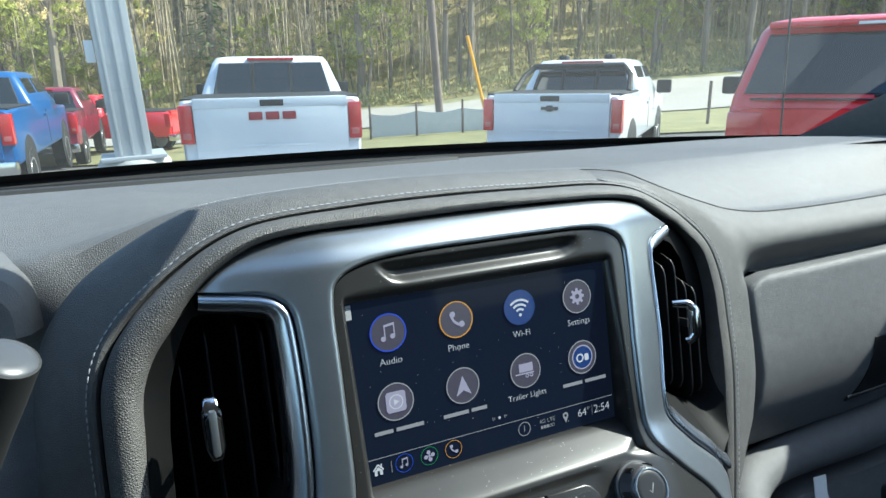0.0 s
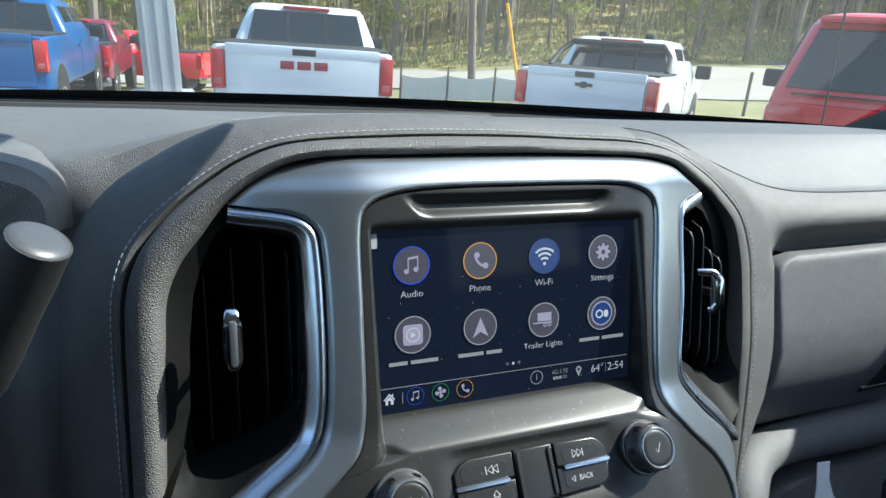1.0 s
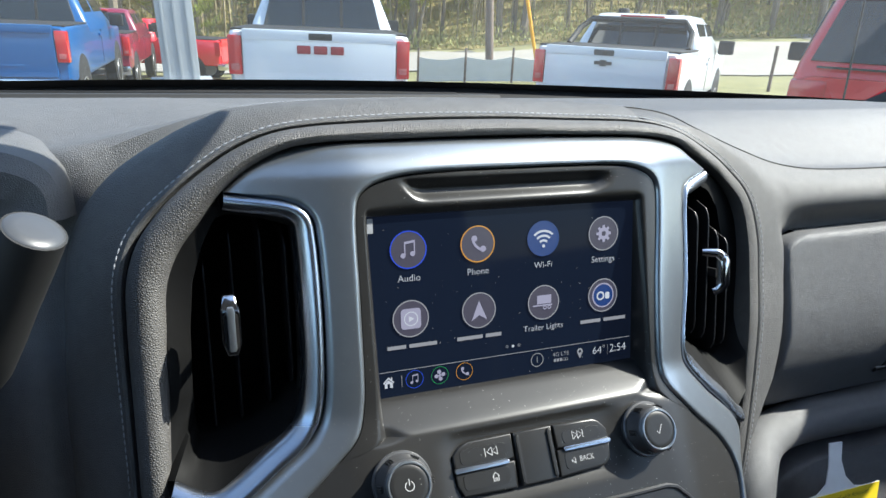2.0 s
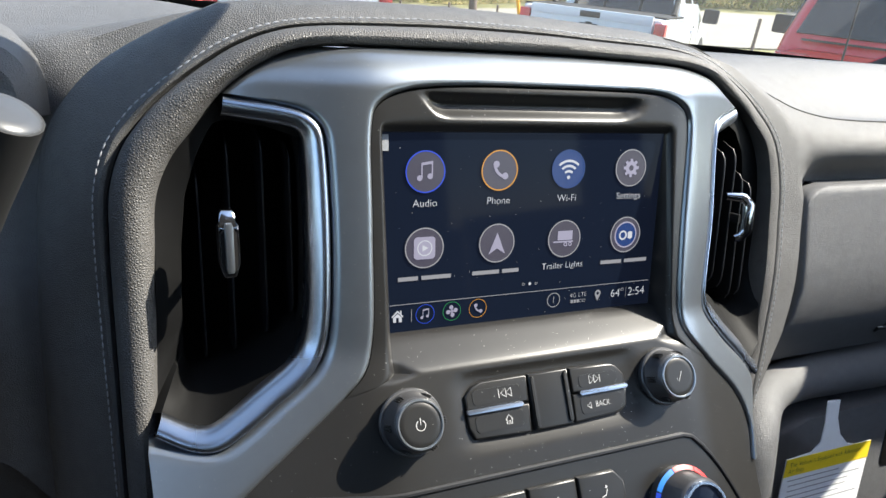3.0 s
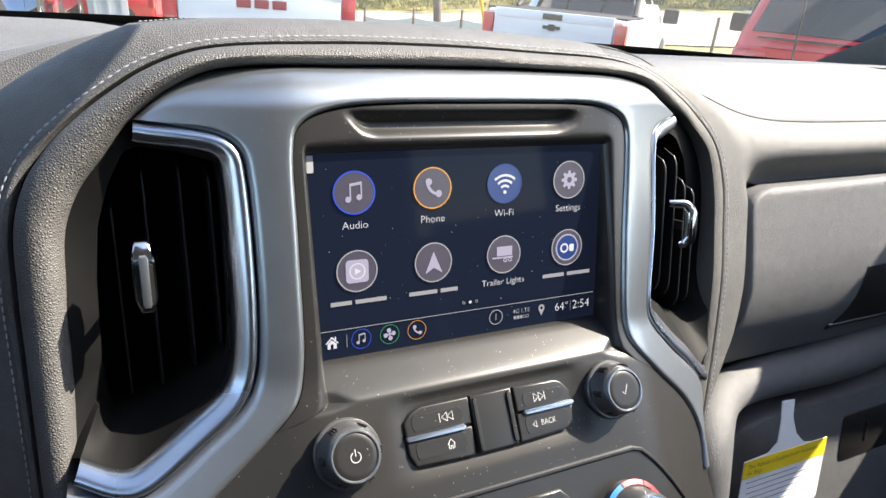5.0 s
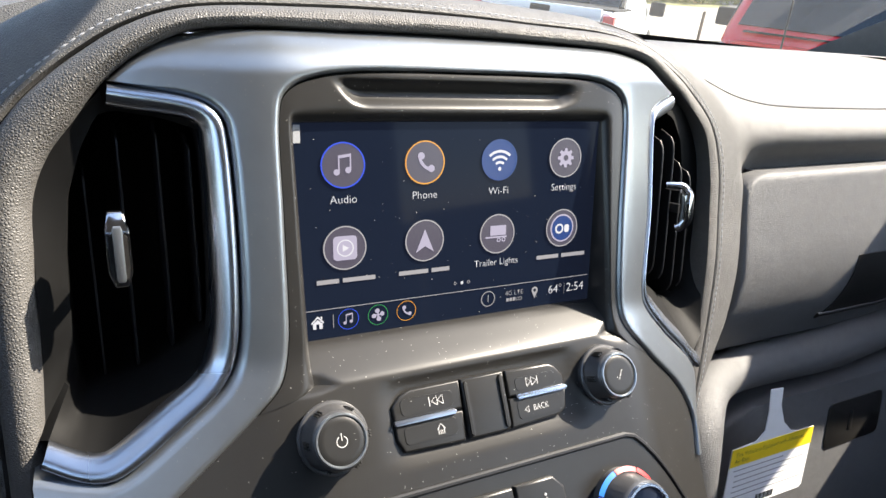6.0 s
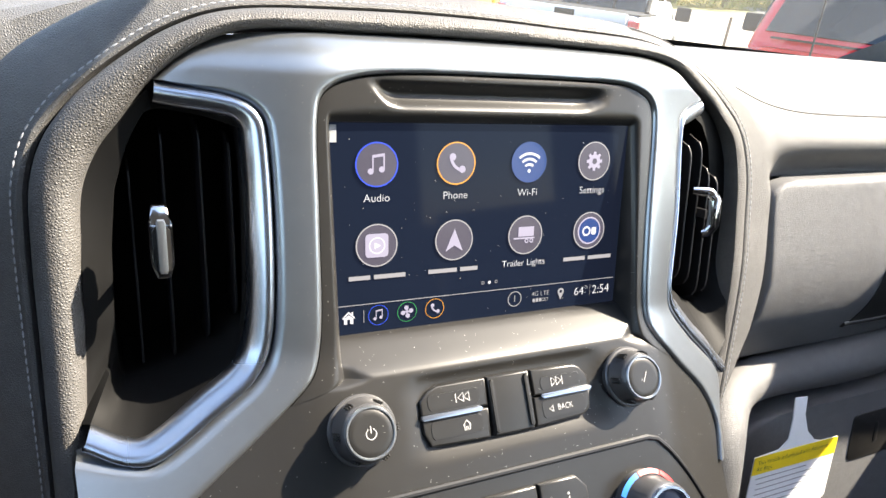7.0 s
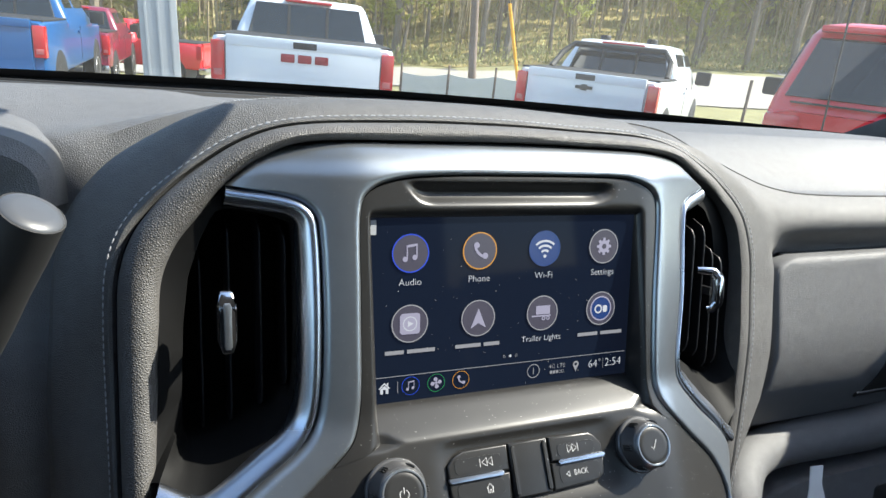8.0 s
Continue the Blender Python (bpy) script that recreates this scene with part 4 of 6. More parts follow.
for s in (-1, 1):
    # Unseen rear corner added and top edge lowered to shade the lower dash.
    part("pillar", prism([(0.50, 1.37), (0.46, 1.425), (HEAD_Y - 0.02, ROOF_Z - 0.055), (HEAD_Y - 0.10, ROOF_Z - 0.13), (-0.09, 1.66), (-0.06, 1.44), (0.27, 1.37)],
                         lambda q: (s * (0.86 - 0.30 * (q[1] - 1.40)), q[0], q[1]), lambda q: (s * (0.95 - 0.30 * (q[1] - 1.40)), q[0] - 0.01, q[1]), 0.008, 2), PAD, shell, "dark pillar trim")
    part("roof_rail", box(min(s * 0.68, s * 0.76), max(s * 0.68, s * 0.76), -2.0, HEAD_Y, ROOF_Z + 0.005, ROOF_Z + 0.06, 0.02), HEADLINER, shell)
    part("door_panel", box(min(s * 0.86, s * 0.96), max(s * 0.86, s * 0.96), -2.0, 0.78, 0.55, 1.37, 0.03), BLACK, shell, "black door panel")
    part("middle_pillar", box(min(s * 0.76, s * 0.90), max(s * 0.76, s * 0.90), -1.06, -0.97, 1.30, ROOF_Z - 0.03, 0.02), BLACK, shell)
    # Unseen strip added to cut the bounce light from outside.
    part("door_top", box(min(s * 0.84, s * 0.93), max(s * 0.84, s * 0.93), -2.0, 0.10, 1.36, 1.44, 0.02), BLACK, shell, "unseen black strip that blocks light from the side")
# Added on the driver's side only, to darken the silver frame's reflections.
part("rear_side_wall", box(-0.90, -0.80, -2.0, -1.06, 1.42, ROOF_Z + 0.05, 0.01), BLACK, shell, "unseen dark wall that keeps sky out of the silver frame")
part("rear_wall", box(-0.85, 0.85, -2.08, -2.0, 0.55, 1.40, 0.02), BLACK, shell)
# Unseen matt panel, added to darken what frame and display reflect.
part("rear_window", box(-0.80, 0.80, -2.06, -2.03, 1.40, ROOF_Z + 0.05, 0.004), VENT, shell, "unseen dark panel that closes the rear of the cab")
part("floor_pan", box(-0.88, 0.88, -2.05, 0.75, 0.46, 0.55), BLACK, shell)
for s in (-1, 1):
    part("frame_rail", box(min(s * 0.38, s * 0.48), max(s * 0.38, s * 0.48), -3.2, 1.9, 0.40, 0.52, 0.01), BLACK, shell, "black frame rail")
part("bulkhead", box(-0.86, 0.86, 0.70, 0.80, 0.46, 1.37), BLACK, shell)


def glass_rows(lift=0.0):
    """The curved windshield, from its foot to the roof."""
    rows = []
    for k in range(9):
        f = k / 8
        half = 0.87 - 0.16 * f
        rows.append([Vector((half * (j / 12 - 1), (0.70 - 0.24 * (j / 12 - 1) ** 2) * (1 - f) + (HEAD_Y + 0.04 - 0.05 * (j / 12 - 1) ** 2) * f, 1.425 + lift + (ROOF_Z - 1.435) * f + 0.02 * math.sin(math.pi * f)))
                     for j in range(25)])
    return rows


ws = part("windshield", sheet(glass_rows()), GLASS, shell, "clear curved windshield glass")
ws.visible_shadow = False
if ws.data.polygons[0].normal.z > 0:
    ws.data.flip_normals()
foot = glass_rows()[0]
part("cowl", sheet([[p + Vector((0, -0.055, -0.012)) for p in foot], [p + Vector((0, -0.02, 0.002)) for p in foot], [p + Vector((0, 0.012, 0.004)) for p in foot], [p + Vector((0, 0.10, -0.012)) for p in foot], [p + Vector((0, 0.16, -0.06)) for p in foot]]), SEAM, shell, "black rubber cowl strip")
frit = glass_rows()
part("glass_border", sheet([[p.lerp(q, f) + Vector((0, -0.004, -0.004)) for p, q in zip(frit[0], frit[1])] for f in (-0.15, 0.0, 0.12, 0.24)]), SEAM, shell, "black border of the windshield")
part("antenna", tube([(1.075, 0.66, 1.20), (1.080, 0.645, 1.41), (1.075, 0.655, 1.70), (1.070, 0.66, 1.95)], 0.0022, 6), RUBBER, shell, "thin black antenna")
# Unseen mirror, placed so that its shadow falls on the driver's pad.
mirror = thing("rear_view_mirror", "unseen black rear-view mirror, set to shade the driver's pad", "mirror", Matrix())
part("mirror_housing", prism(rounded_quad(-0.275, 1.640, 0.000, 1.715, 0.02), lambda q: (q[0], -0.015, q[1]), lambda q: (q[0], 0.032, q[1]), 0.01, 3), RUBBER, mirror)
part("mount", tube([(-0.10, 0.025, 1.68), (-0.09, 0.05, 1.69), (-0.08, 0.09, 1.70)], 0.014, 8), RUBBER, mirror)


# ---- outside: vehicles ----
def loft(sections, cap=True):
    bm = sheet(sections, closed=True)
    if cap:
        n = len(sections[0])
        v = list(bm.verts)
        bm.faces.new(v[:n])
        bm.faces.new(v[-n:])
    return bm


def rect(w, z0, z1, y, r=0.06, n=3):
    """A rounded upright section of half width w at y."""
    return [Vector((x, y, z)) for x, z in rounded_quad(-w, z0, w, z1, r, n)]


def wheel_at(parent, x, y, r):
    m = Matrix.Translation((x, y, r)) @ Matrix.Rotation(math.pi / 2, 4, "Y")
    w = part("wheel", lathe([(0.62 * r, -0.11), (0.95 * r, -0.12), (r, -0.08), (r, 0.08), (0.95 * r, 0.12), (0.62 * r, 0.11)], 28, m), TYRE, parent, "black tyre")
    part("rim", lathe([(0.0, -0.10), (0.3 * r, -0.10), (0.62 * r, -0.115), (0.64 * r, -0.1), (0.64 * r, 0.1), (0.62 * r, 0.115), (0.3 * r, 0.10), (0, 0.10)], 20, m), WHEEL, w)


def pickup(name, label, paint, m, w=1.0, length=5.8, bed=1.85, top=1.40, roof=1.91, lamps=LAMP_RED, light=(0.10, 0.42), sport_bar=False, black_roof=False, lamp_w=0.145):
    """A parked crew-cab pickup seen from behind: origin under the middle of the tailgate, y ahead."""
    p = thing(name, label, "pickup truck", m, group="parked vehicles")
    low = 0.62
    # bed and lower body
    part("body", loft([rect(w * 0.96, low, top - 0.03, 0.02), rect(w, low, top, 0.10), rect(w, low, top, bed), rect(w, low, top - 0.12, bed + 0.12), rect(w, low, top - 0.12, length - 1.3),
                       rect(w * 0.98, low, top - 0.14, length - 0.3), rect(w * 0.92, low, top - 0.3, length)]), paint, p, "painted body")
    part("bed_rail", box(-w + 0.02, w - 0.02, 0.08, bed, top - 0.01, top + 0.012, 0.008), RUBBER, p, "black bed rail caps")
    gate = part("tailgate", box(-w + 0.155, w - 0.155, -0.03, 0.05, low + 0.10, top + 0.005, 0.02), paint, p, "painted tailgate")
    part("gate_lip", box(-w + 0.155, w - 0.155, -0.045, 0.05, top - 0.10, top + 0.012, 0.02), paint, gate)
    part("gate_crease", box(-w * 0.45, w * 0.45, -0.036, -0.02, low + 0.24, low + 0.27, 0.008), paint, gate)
    part("gate_handle", box(-0.13, 0.13, -0.050, 0.0, top - 0.085, top - 0.012, 0.012), BLACK, gate, "black handle recess")
    for s in (-1, 1):
        a, b = sorted((s * (w - lamp_w), s * (w + 0.005)))
        lamp = part("tail_lamp", box(a, b, -0.025, 0.14, top - 0.48, top - 0.06, 0.02), lamps, p, "red tail lamp")
        part("lamp_clear", box(a + 0.03, b - 0.03, -0.03, 0.0, top - 0.43, top - 0.36, 0.01), LAMP_PINK, lamp)
    part("bumper", box(-w, w, -0.16, 0.08, low - 0.12, low + 0.09, 0.05), TRIM_CHROME, p, "chrome bumper")
    part("plate_recess", box(-0.2, 0.2, -0.17, -0.12, low - 0.06, low + 0.07, 0.01), BLACK, p)
    # cab
    c0, c1 = bed + 0.12, length - 1.55
    belt = top - 0.13
    cab = part("cab", loft([[Vector((x, y, z)) for x, y in rounded_quad(-hw, y0, hw, y1, r)] for z, hw, y0, y1, r in
                            ((belt - 0.05, w - 0.005, c0 - 0.05, c1 + 0.35, 0.08), (belt + 0.06, w - 0.01, c0 - 0.03, c1 + 0.22, 0.08), (belt + 0.22, w * 0.935, c0 + 0.02, c1 - 0.10, 0.1),
                             (roof - 0.09, w * 0.80, c0 + 0.16, c1 - 0.55, 0.12), (roof - 0.02, w * 0.75, c0 + 0.22, c1 - 0.66, 0.14), (roof, w * 0.64, c0 + 0.36, c1 - 0.85, 0.14))]),
               CAR_GLASS if black_roof else paint, p, "cab")

    def back(x, z, out):
        f = (z - belt) / (roof - belt)
        return (x, c0 - 0.03 + 0.21 * f * f - out, z)

    win = [(-w * 0.82, belt + 0.055), (w * 0.82, belt + 0.055), (w * 0.70, roof - 0.095), (-w * 0.70, roof - 0.095)]
    rear = part("rear_window", prism(win, lambda q: back(q[0], q[1], 0.035), lambda q: back(q[0], q[1], -0.03), 0.01, 1), CAR_GLASS, p, "tinted rear window", smooth=False)
    part("window_bar", prism([(-0.02, belt + 0.06), (0.02, belt + 0.06), (0.02, roof - 0.1), (-0.02, roof - 0.1)], lambda q: back(q[0] - 0.26, q[1], 0.04), lambda q: back(q[0] - 0.26, q[1], 0.0)), RUBBER, rear, smooth=False)
    part("window_bar", prism([(-0.02, belt + 0.06), (0.02, belt + 0.06), (0.02, roof - 0.1), (-0.02, roof - 0.1)], lambda q: back(q[0] + 0.26, q[1], 0.04), lambda q: back(q[0] + 0.26, q[1], 0.0)), RUBBER, rear, smooth=False)
    part("brake_light", box(-0.32, 0.32, c0 + 0.10, c0 + 0.24, roof - 0.065, roof - 0.025, 0.012), LAMP_RED, p, "high red brake light")
    for s in (-1, 1):
        def side(y, z, out):
            f = (z - belt) / (roof - belt)
            return (s * (w * (0.992 - 0.215 * f) + out), y, z)
        for y0, y1 in ((c0 + 0.14, c0 + 0.95), (c0 + 1.03, c1 - 0.02)):
            q = [(y0 + 0.03, belt + 0.085), (y1, belt + 0.085), (y1 - (0.36 if y1 > c0 + 1 else 0.0), roof - 0.11), (y0 + 0.12, roof - 0.11)]
            part("side_window", prism(q, lambda a: side(a[0], a[1], 0.012), lambda a: side(a[0], a[1], -0.05), 0.006, 1), CAR_GLASS, p, "tinted side window", smooth=False)
        part("mirror", box(min(s * (w + 0.02), s * (w + 0.26)), max(s * (w + 0.02), s * (w + 0.26)), c1 - 0.30, c1 - 0.16, belt + 0.03, belt + 0.25, 0.04), RUBBER, p, "black door mirror")
        for y in (0.95, length - 1.05):
            part("wheel_arch", lathe([(0.0, -0.02), (0.47, -0.02), (0.49, 0.0), (0.47, 0.014), (0.0, 0.014)], 30, Matrix.Translation((s * (w - 0.002), y, 0.50)) @ Matrix.Rotation(s * math.pi / 2, 4, "Y")), RUBBER, p, "dark wheel arch")
            wheel_at(p, s * (w - 0.10), y, 0.40)
        part("door_seam", box(min(s * (w - 0.01), s * (w + 0.004)), max(s * (w - 0.01), s * (w + 0.004)), c0 + 0.98, c0 + 0.995, low + 0.1, belt), RUBBER, p)
        part("door_grip", box(min(s * w, s * (w + 0.03)), max(s * w, s * (w + 0.03)), c0 + 0.72, c0 + 0.92, belt - 0.10, belt - 0.06, 0.01), paint, p)
    if sport_bar:
        for x in (-0.36, 0.36):
            part("roof_lamp", lathe([(0.0, 0.075), (0.07, 0.07), (0.085, 0.045), (0.08, -0.02)], 20, Matrix.Translation((x, c0 + 0.45, roof))), RUBBER, p, "black roof light")
        part("roll_bar", tube([(-w * 0.9, bed - 0.5, top), (-w * 0.86, bed - 0.15, top + 0.22), (-w * 0.72, bed + 0.0, roof - 0.10), (w * 0.72, bed + 0.0, roof - 0.10), (w * 0.86, bed - 0.15, top + 0.22), (w * 0.9, bed - 0.5, top)], 0.045, 8), RUBBER, p, "black roll bar")
    return p


def lot(x, y):
    """Height of the ground, which falls away from the nearest row of cars, most of all on the driver's side."""
    f = max(0.0, min(1.0, (x - 2.5) / 9.5))
    rise = 0.09 * max(0.0, min(math.hypot(x, y), 60.0) - 26.0) * max(0.0, min(1.0, (x - 14) / 8)) if y > 0 else 0.0
    return rise - (0.055 - 0.037 * f) * max(0.0, min(y, 30.0) - 8.0)


# the lot and all beyond it, turned a little about the truck
AROUND = Matrix.Translation((-0.19, -0.32, 0)) @ Matrix.Rotation(radians(2.4), 4, "Z") @ Matrix.Translation((0.19, 0.32, 0))


def parked(x, y, heading):
    """Pose of a vehicle whose tail stands at x, y and which points heading degrees to the right of straight ahead."""
    return AROUND @ pose(x, y, lot(x, y) - (0.12 if y > 9 else 0), 0, 0, -heading)


white_truck = pickup("white_pickup", "white pickup truck with red badge, parked tail towards the lot", WHITE_PAINT, pose(1.136, 7.14, -0.105, 0, 0, -11))
# the tailgate badge, three plain blocks in dark red
for k, x in enumerate((-0.185, 0.0, 0.185)):
    part("badge_block", box(x - 0.075, x + 0.075, -0.045, -0.025, 1.165, 1.255, 0.012), BADGE_RED, white_truck, "dark red badge block")
small_truck = pickup("white_pickup", "white mid-size pickup truck with black roof lights", WHITE_PAINT, pose(4.68, 6.83, -0.105, 0, 0, -49), w=0.93, length=5.3, bed=1.60, top=1.34, roof=1.80, sport_bar=True, lamp_w=0.135)
part("badge", prism([(-0.14, -0.03), (-0.05, -0.03), (-0.05, -0.055), (0.05, -0.055), (0.05, -0.03), (0.14, -0.03), (0.14, 0.03), (0.05, 0.03), (0.05, 0.055), (-0.05, 0.055), (-0.05, 0.03), (-0.14, 0.03)],
                    lambda q: (q[0] * 0.8, -0.05, 1.165 + q[1] * 0.7), lambda q: (q[0] * 0.8, -0.02, 1.165 + q[1] * 0.7)), BLACK, small_truck, "dark badge", smooth=False)
pickup("blue_pickup", "blue pickup truck with chrome bumper, parked at an angle", BLUE_PAINT, parked(-2.40, 10.2, 4))
pickup("burgundy_pickup", "burgundy pickup truck beyond the blue one", DARK_RED, parked(-1.90, 16.5, 5))
pickup("red_pickup", "red pickup truck parked sideways beyond the lamp post", RED_PAINT, parked(1.75, 22.0, -68))


def suv(m, name="red_suv", label="red SUV with tinted rear window and wiper, parked close by", paint=RED_PAINT):
    p = thing(name, label, "SUV", m, group="parked vehicles")
    w = 0.98
    part("body", loft([rect(w * 0.97, 0.35, 1.22, 0.0, 0.12), rect(w, 0.32, 1.26, 0.12, 0.1), rect(w, 0.32, 1.26, 3.6, 0.1), rect(w * 0.97, 0.35, 1.14, 4.7, 0.12), rect(w * 0.9, 0.4, 0.98, 5.1, 0.12)]), paint, p, "painted body")
    part("cab", loft([[Vector((x, y, z)) for x, y in rounded_quad(-hw, y0, hw, y1, r)] for z, hw, y0, y1, r in
                      ((1.20, w, 0.02, 3.9, 0.10), (1.30, w * 0.985, 0.04, 3.6, 0.12), (1.78, w * 0.84, 0.22, 2.75, 0.14), (1.86, w * 0.78, 0.30, 2.6, 0.16), (1.89, w * 0.66, 0.45, 2.4, 0.16))]), paint, p, "painted upper body")

    def back(x, z, out):
        return (x, 0.035 + (z - 1.30) * 0.37 - out, z)
    win = [(-w * 0.90, 1.33), (w * 0.90, 1.33), (w * 0.77, 1.76), (-w * 0.77, 1.76)]
    part("rear_window", prism(win, lambda q: back(q[0], q[1], 0.012), lambda q: back(q[0], q[1], -0.04), 0.006, 1), CAR_GLASS, p, "tinted rear window", smooth=False)
    part("wiper", tube([(-0.05, -0.0, 1.32), (0.2, 0.005, 1.345), (0.42, 0.01, 1.35)], 0.012, 6), RUBBER, p, "black rear wiper")
    part("spoiler", box(-w * 0.78, w * 0.78, 0.12, 0.42, 1.80, 1.845, 0.02), paint, p, "roof spoiler")
    part("brake_light", box(-0.2, 0.2, 0.105, 0.14, 1.805, 1.825, 0.004), LAMP_WHITE, p)
    part("mirror", box(-w - 0.34, -w - 0.06, 2.95, 3.1, 1.22, 1.42, 0.04), RUBBER, p, "black door mirror")
    part("mirror_arm", tube([(-w + 0.02, 3.0, 1.22), (-w - 0.12, 3.02, 1.24)], 0.03, 8), RUBBER, p)
    part("gate_seam", box(-w * 0.85, w * 0.85, -0.012, 0.02, 1.285, 1.30), RUBBER, p)
    for s in (-1, 1):
        lamp = part("tail_lamp", box(min(s * 0.74, s * 0.985), max(s * 0.74, s * 0.985), -0.025, 0.25, 0.86, 1.20, 0.04), LAMP_RED, p, "red tail lamp")
        part("reverse_lamp", box(min(s * 0.78, s * 0.88), max(s * 0.78, s * 0.88), -0.035, 0.0, 0.92, 1.02, 0.01), LAMP_WHITE, lamp)
        for y in (0.95, 4.0):
            wheel_at(p, s * (w - 0.11), y, 0.38)
        for y0, y1 in ((0.35, 1.2), (1.28, 2.1), (2.18, 3.2)):
            part("side_window", prism([(y0, 1.33), (y1, 1.33), (y1 - (0.45 if y1 > 3 else 0), 1.75), (y0 + 0.08, 1.75)], lambda a: (s * (w * (1.0 - 0.30 * (a[1] - 1.28))+0.012), a[0], a[1]), lambda a: (s * (w * (0.9 - 0.30 * (a[1] - 1.28))), a[0], a[1]), 0.005, 1), CAR_GLASS, p, "tinted side window", smooth=False)
    return p


suv(pose(4.49, 2.50, 0.02, 0, 0, -53.4))

for s in (-1, 1):
    for y in (1.25, -2.45):
        wheel_at(shell, s * 0.84, y, 0.40)
        part("axle", tube([(0, y, 0.40), (s * 0.80, y, 0.40)], 0.06, 8), BLACK, shell)

# ---- outside: ground, road, poles ----


def draped(x0, x1, y0, y1, nx, ny, lift, m, fall=True):
    """A sheet that follows the ground; m turns its own plan into the place."""
    rows = []
    for i in range(ny + 1):
        row = []
        for k in range(nx + 1):
            p = m @ Vector((x0 + (x1 - x0) * k / nx, y0 + (y1 - y0) * i / ny, 0))
            row.append(Vector((p.x, p.y, lot(p.x, p.y) + lift)))
        rows.append(row)
    return sheet(rows)


ALONG = AROUND @ pose(0, 0, 0, 0, 0, -22)
tagged(link("ground", draped(-420, 420, -420, 420, 280, 280, 0.0, Matrix()), ASPHALT), "dark asphalt of the parking lot", "ground", kind="structure")
tagged(link("grass_verge", draped(-120, 120, 15.2, 60, 120, 40, 0.05, ALONG), GRASS), "dry green grass verge beside the road", "grass", kind="structure")
tagged(link("road", draped(-200, 200, 24, 35.5, 200, 10, 0.10, ALONG), ROAD), "pale sunlit road beyond the lot", "road", kind="structure")
tagged(link("side_road", draped(21, 29, 6, 40, 10, 30, 0.07, ALONG), ROAD), "pale sunlit side road joining the road", "road", kind="structure")


def hill(far):
    """Height of the wooded bank beyond the road."""
    f = max(0.0, far - 38.5)
    return 0.02 + 0.30 * f * min(1.0, f / 12)


def bank():
    rows = []
    for i in range(40):
        far = 37.8 + 1.3 * i
        rows.append([Vector((x, far, (lot(*(ALONG @ Vector((x, far, 0))).xy)) + 0.05 + hill(far) + 0.35 * noise.noise((x * 0.2, far * 0.2, 3.0)) * min(1, i / 4))) for x in (-90 + 2.5 * k for k in range(73))])
    return sheet(rows)


tagged(link("forest_floor", bank(), LITTER), "brown leaf litter on a wooded bank", "forest floor", kind="structure").matrix_world = ALONG

post = thing("lamp_post", "square grey steel lamp post on a concrete pedestal", "lamp post", AROUND @ pose(-0.02, 6.0, 0.06, 0, -2, 0))
part("shaft", box(-0.15, 0.15, -0.15, 0.15, 0.80, 7.5, 0.02), STEEL, post, "grey steel shaft")
for x in (-0.10, 0.0, 0.10):
    part("rib", box(x - 0.012, x + 0.012, -0.160, -0.148, 0.84, 7.5, 0.003), STEEL, post)
part("pedestal", lathe([(0.31, 0.0), (0.30, 0.76), (0.27, 0.80), (0.0, 0.80)], 24), CONCRETE, post, "pale concrete pedestal")
part("base_plate", box(-0.26, 0.26, -0.26, 0.26, 0.80, 0.83, 0.005), STEEL, post)
part("notice", box(-0.225, -0.155, -0.02, 0.0, 1.62, 1.80, 0.004), TAG_WHITE, post, "small white notice")
utility = thing("utility_pole", "weathered wooden utility pole beside the road", "utility pole", AROUND @ pose(9.0, 17.7, lot(9.0, 17.7), 0, -4.2, 0))
part("pole", tube([(0, 0, 0), (0, 0, 5), (0, 0, 10)], [0.125, 0.115, 0.10], 12), POLE_WOOD, utility)


# ---- display contents ----
def disc(x, z, r, y, n=40, inner=0.0):
    bm = bmesh.new()
    ring = [(x + r * math.cos(2 * math.pi * k / n), z + r * math.sin(2 * math.pi * k / n)) for k in range(n)]
    a = [bm.verts.new((p, y, q)) for p, q in ring]
    if inner:
        b = [bm.verts.new((x + (p - x) * inner / r, y, z + (q - z) * inner / r)) for p, q in ring]
        for i in range(n):
            j = (i + 1) % n
            bm.faces.new((a[i], a[j], b[j], b[i]))
    else:
        bm.faces.new(a)
    return bm


def plates(polys, y, depth=0.0):
    """Flat shapes at depth y."""
    bm = bmesh.new()
    for poly in polys:
        bm.faces.new([bm.verts.new((a, y, c)) for a, c in poly])
    return bm


def bar(x0, x1, z0, z1):
    return [(x0, z0), (x1, z0), (x1, z1), (x0, z1)]


def stroke(points, w):
    """A flat ribbon of width w along points, as one outline."""
    left, right = [], []
    for i, (a, b) in enumerate(points):
        (c, d), (e, f) = points[max(i - 1, 0)], points[min(i + 1, len(points) - 1)]
        n = math.hypot(e - c, f - d) or 1.0
        u, v = -(f - d) / n * w / 2, (e - c) / n * w / 2
        left.append((a + u, b + v))
        right.append((a - u, b - v))
    return [left + right[::-1]]


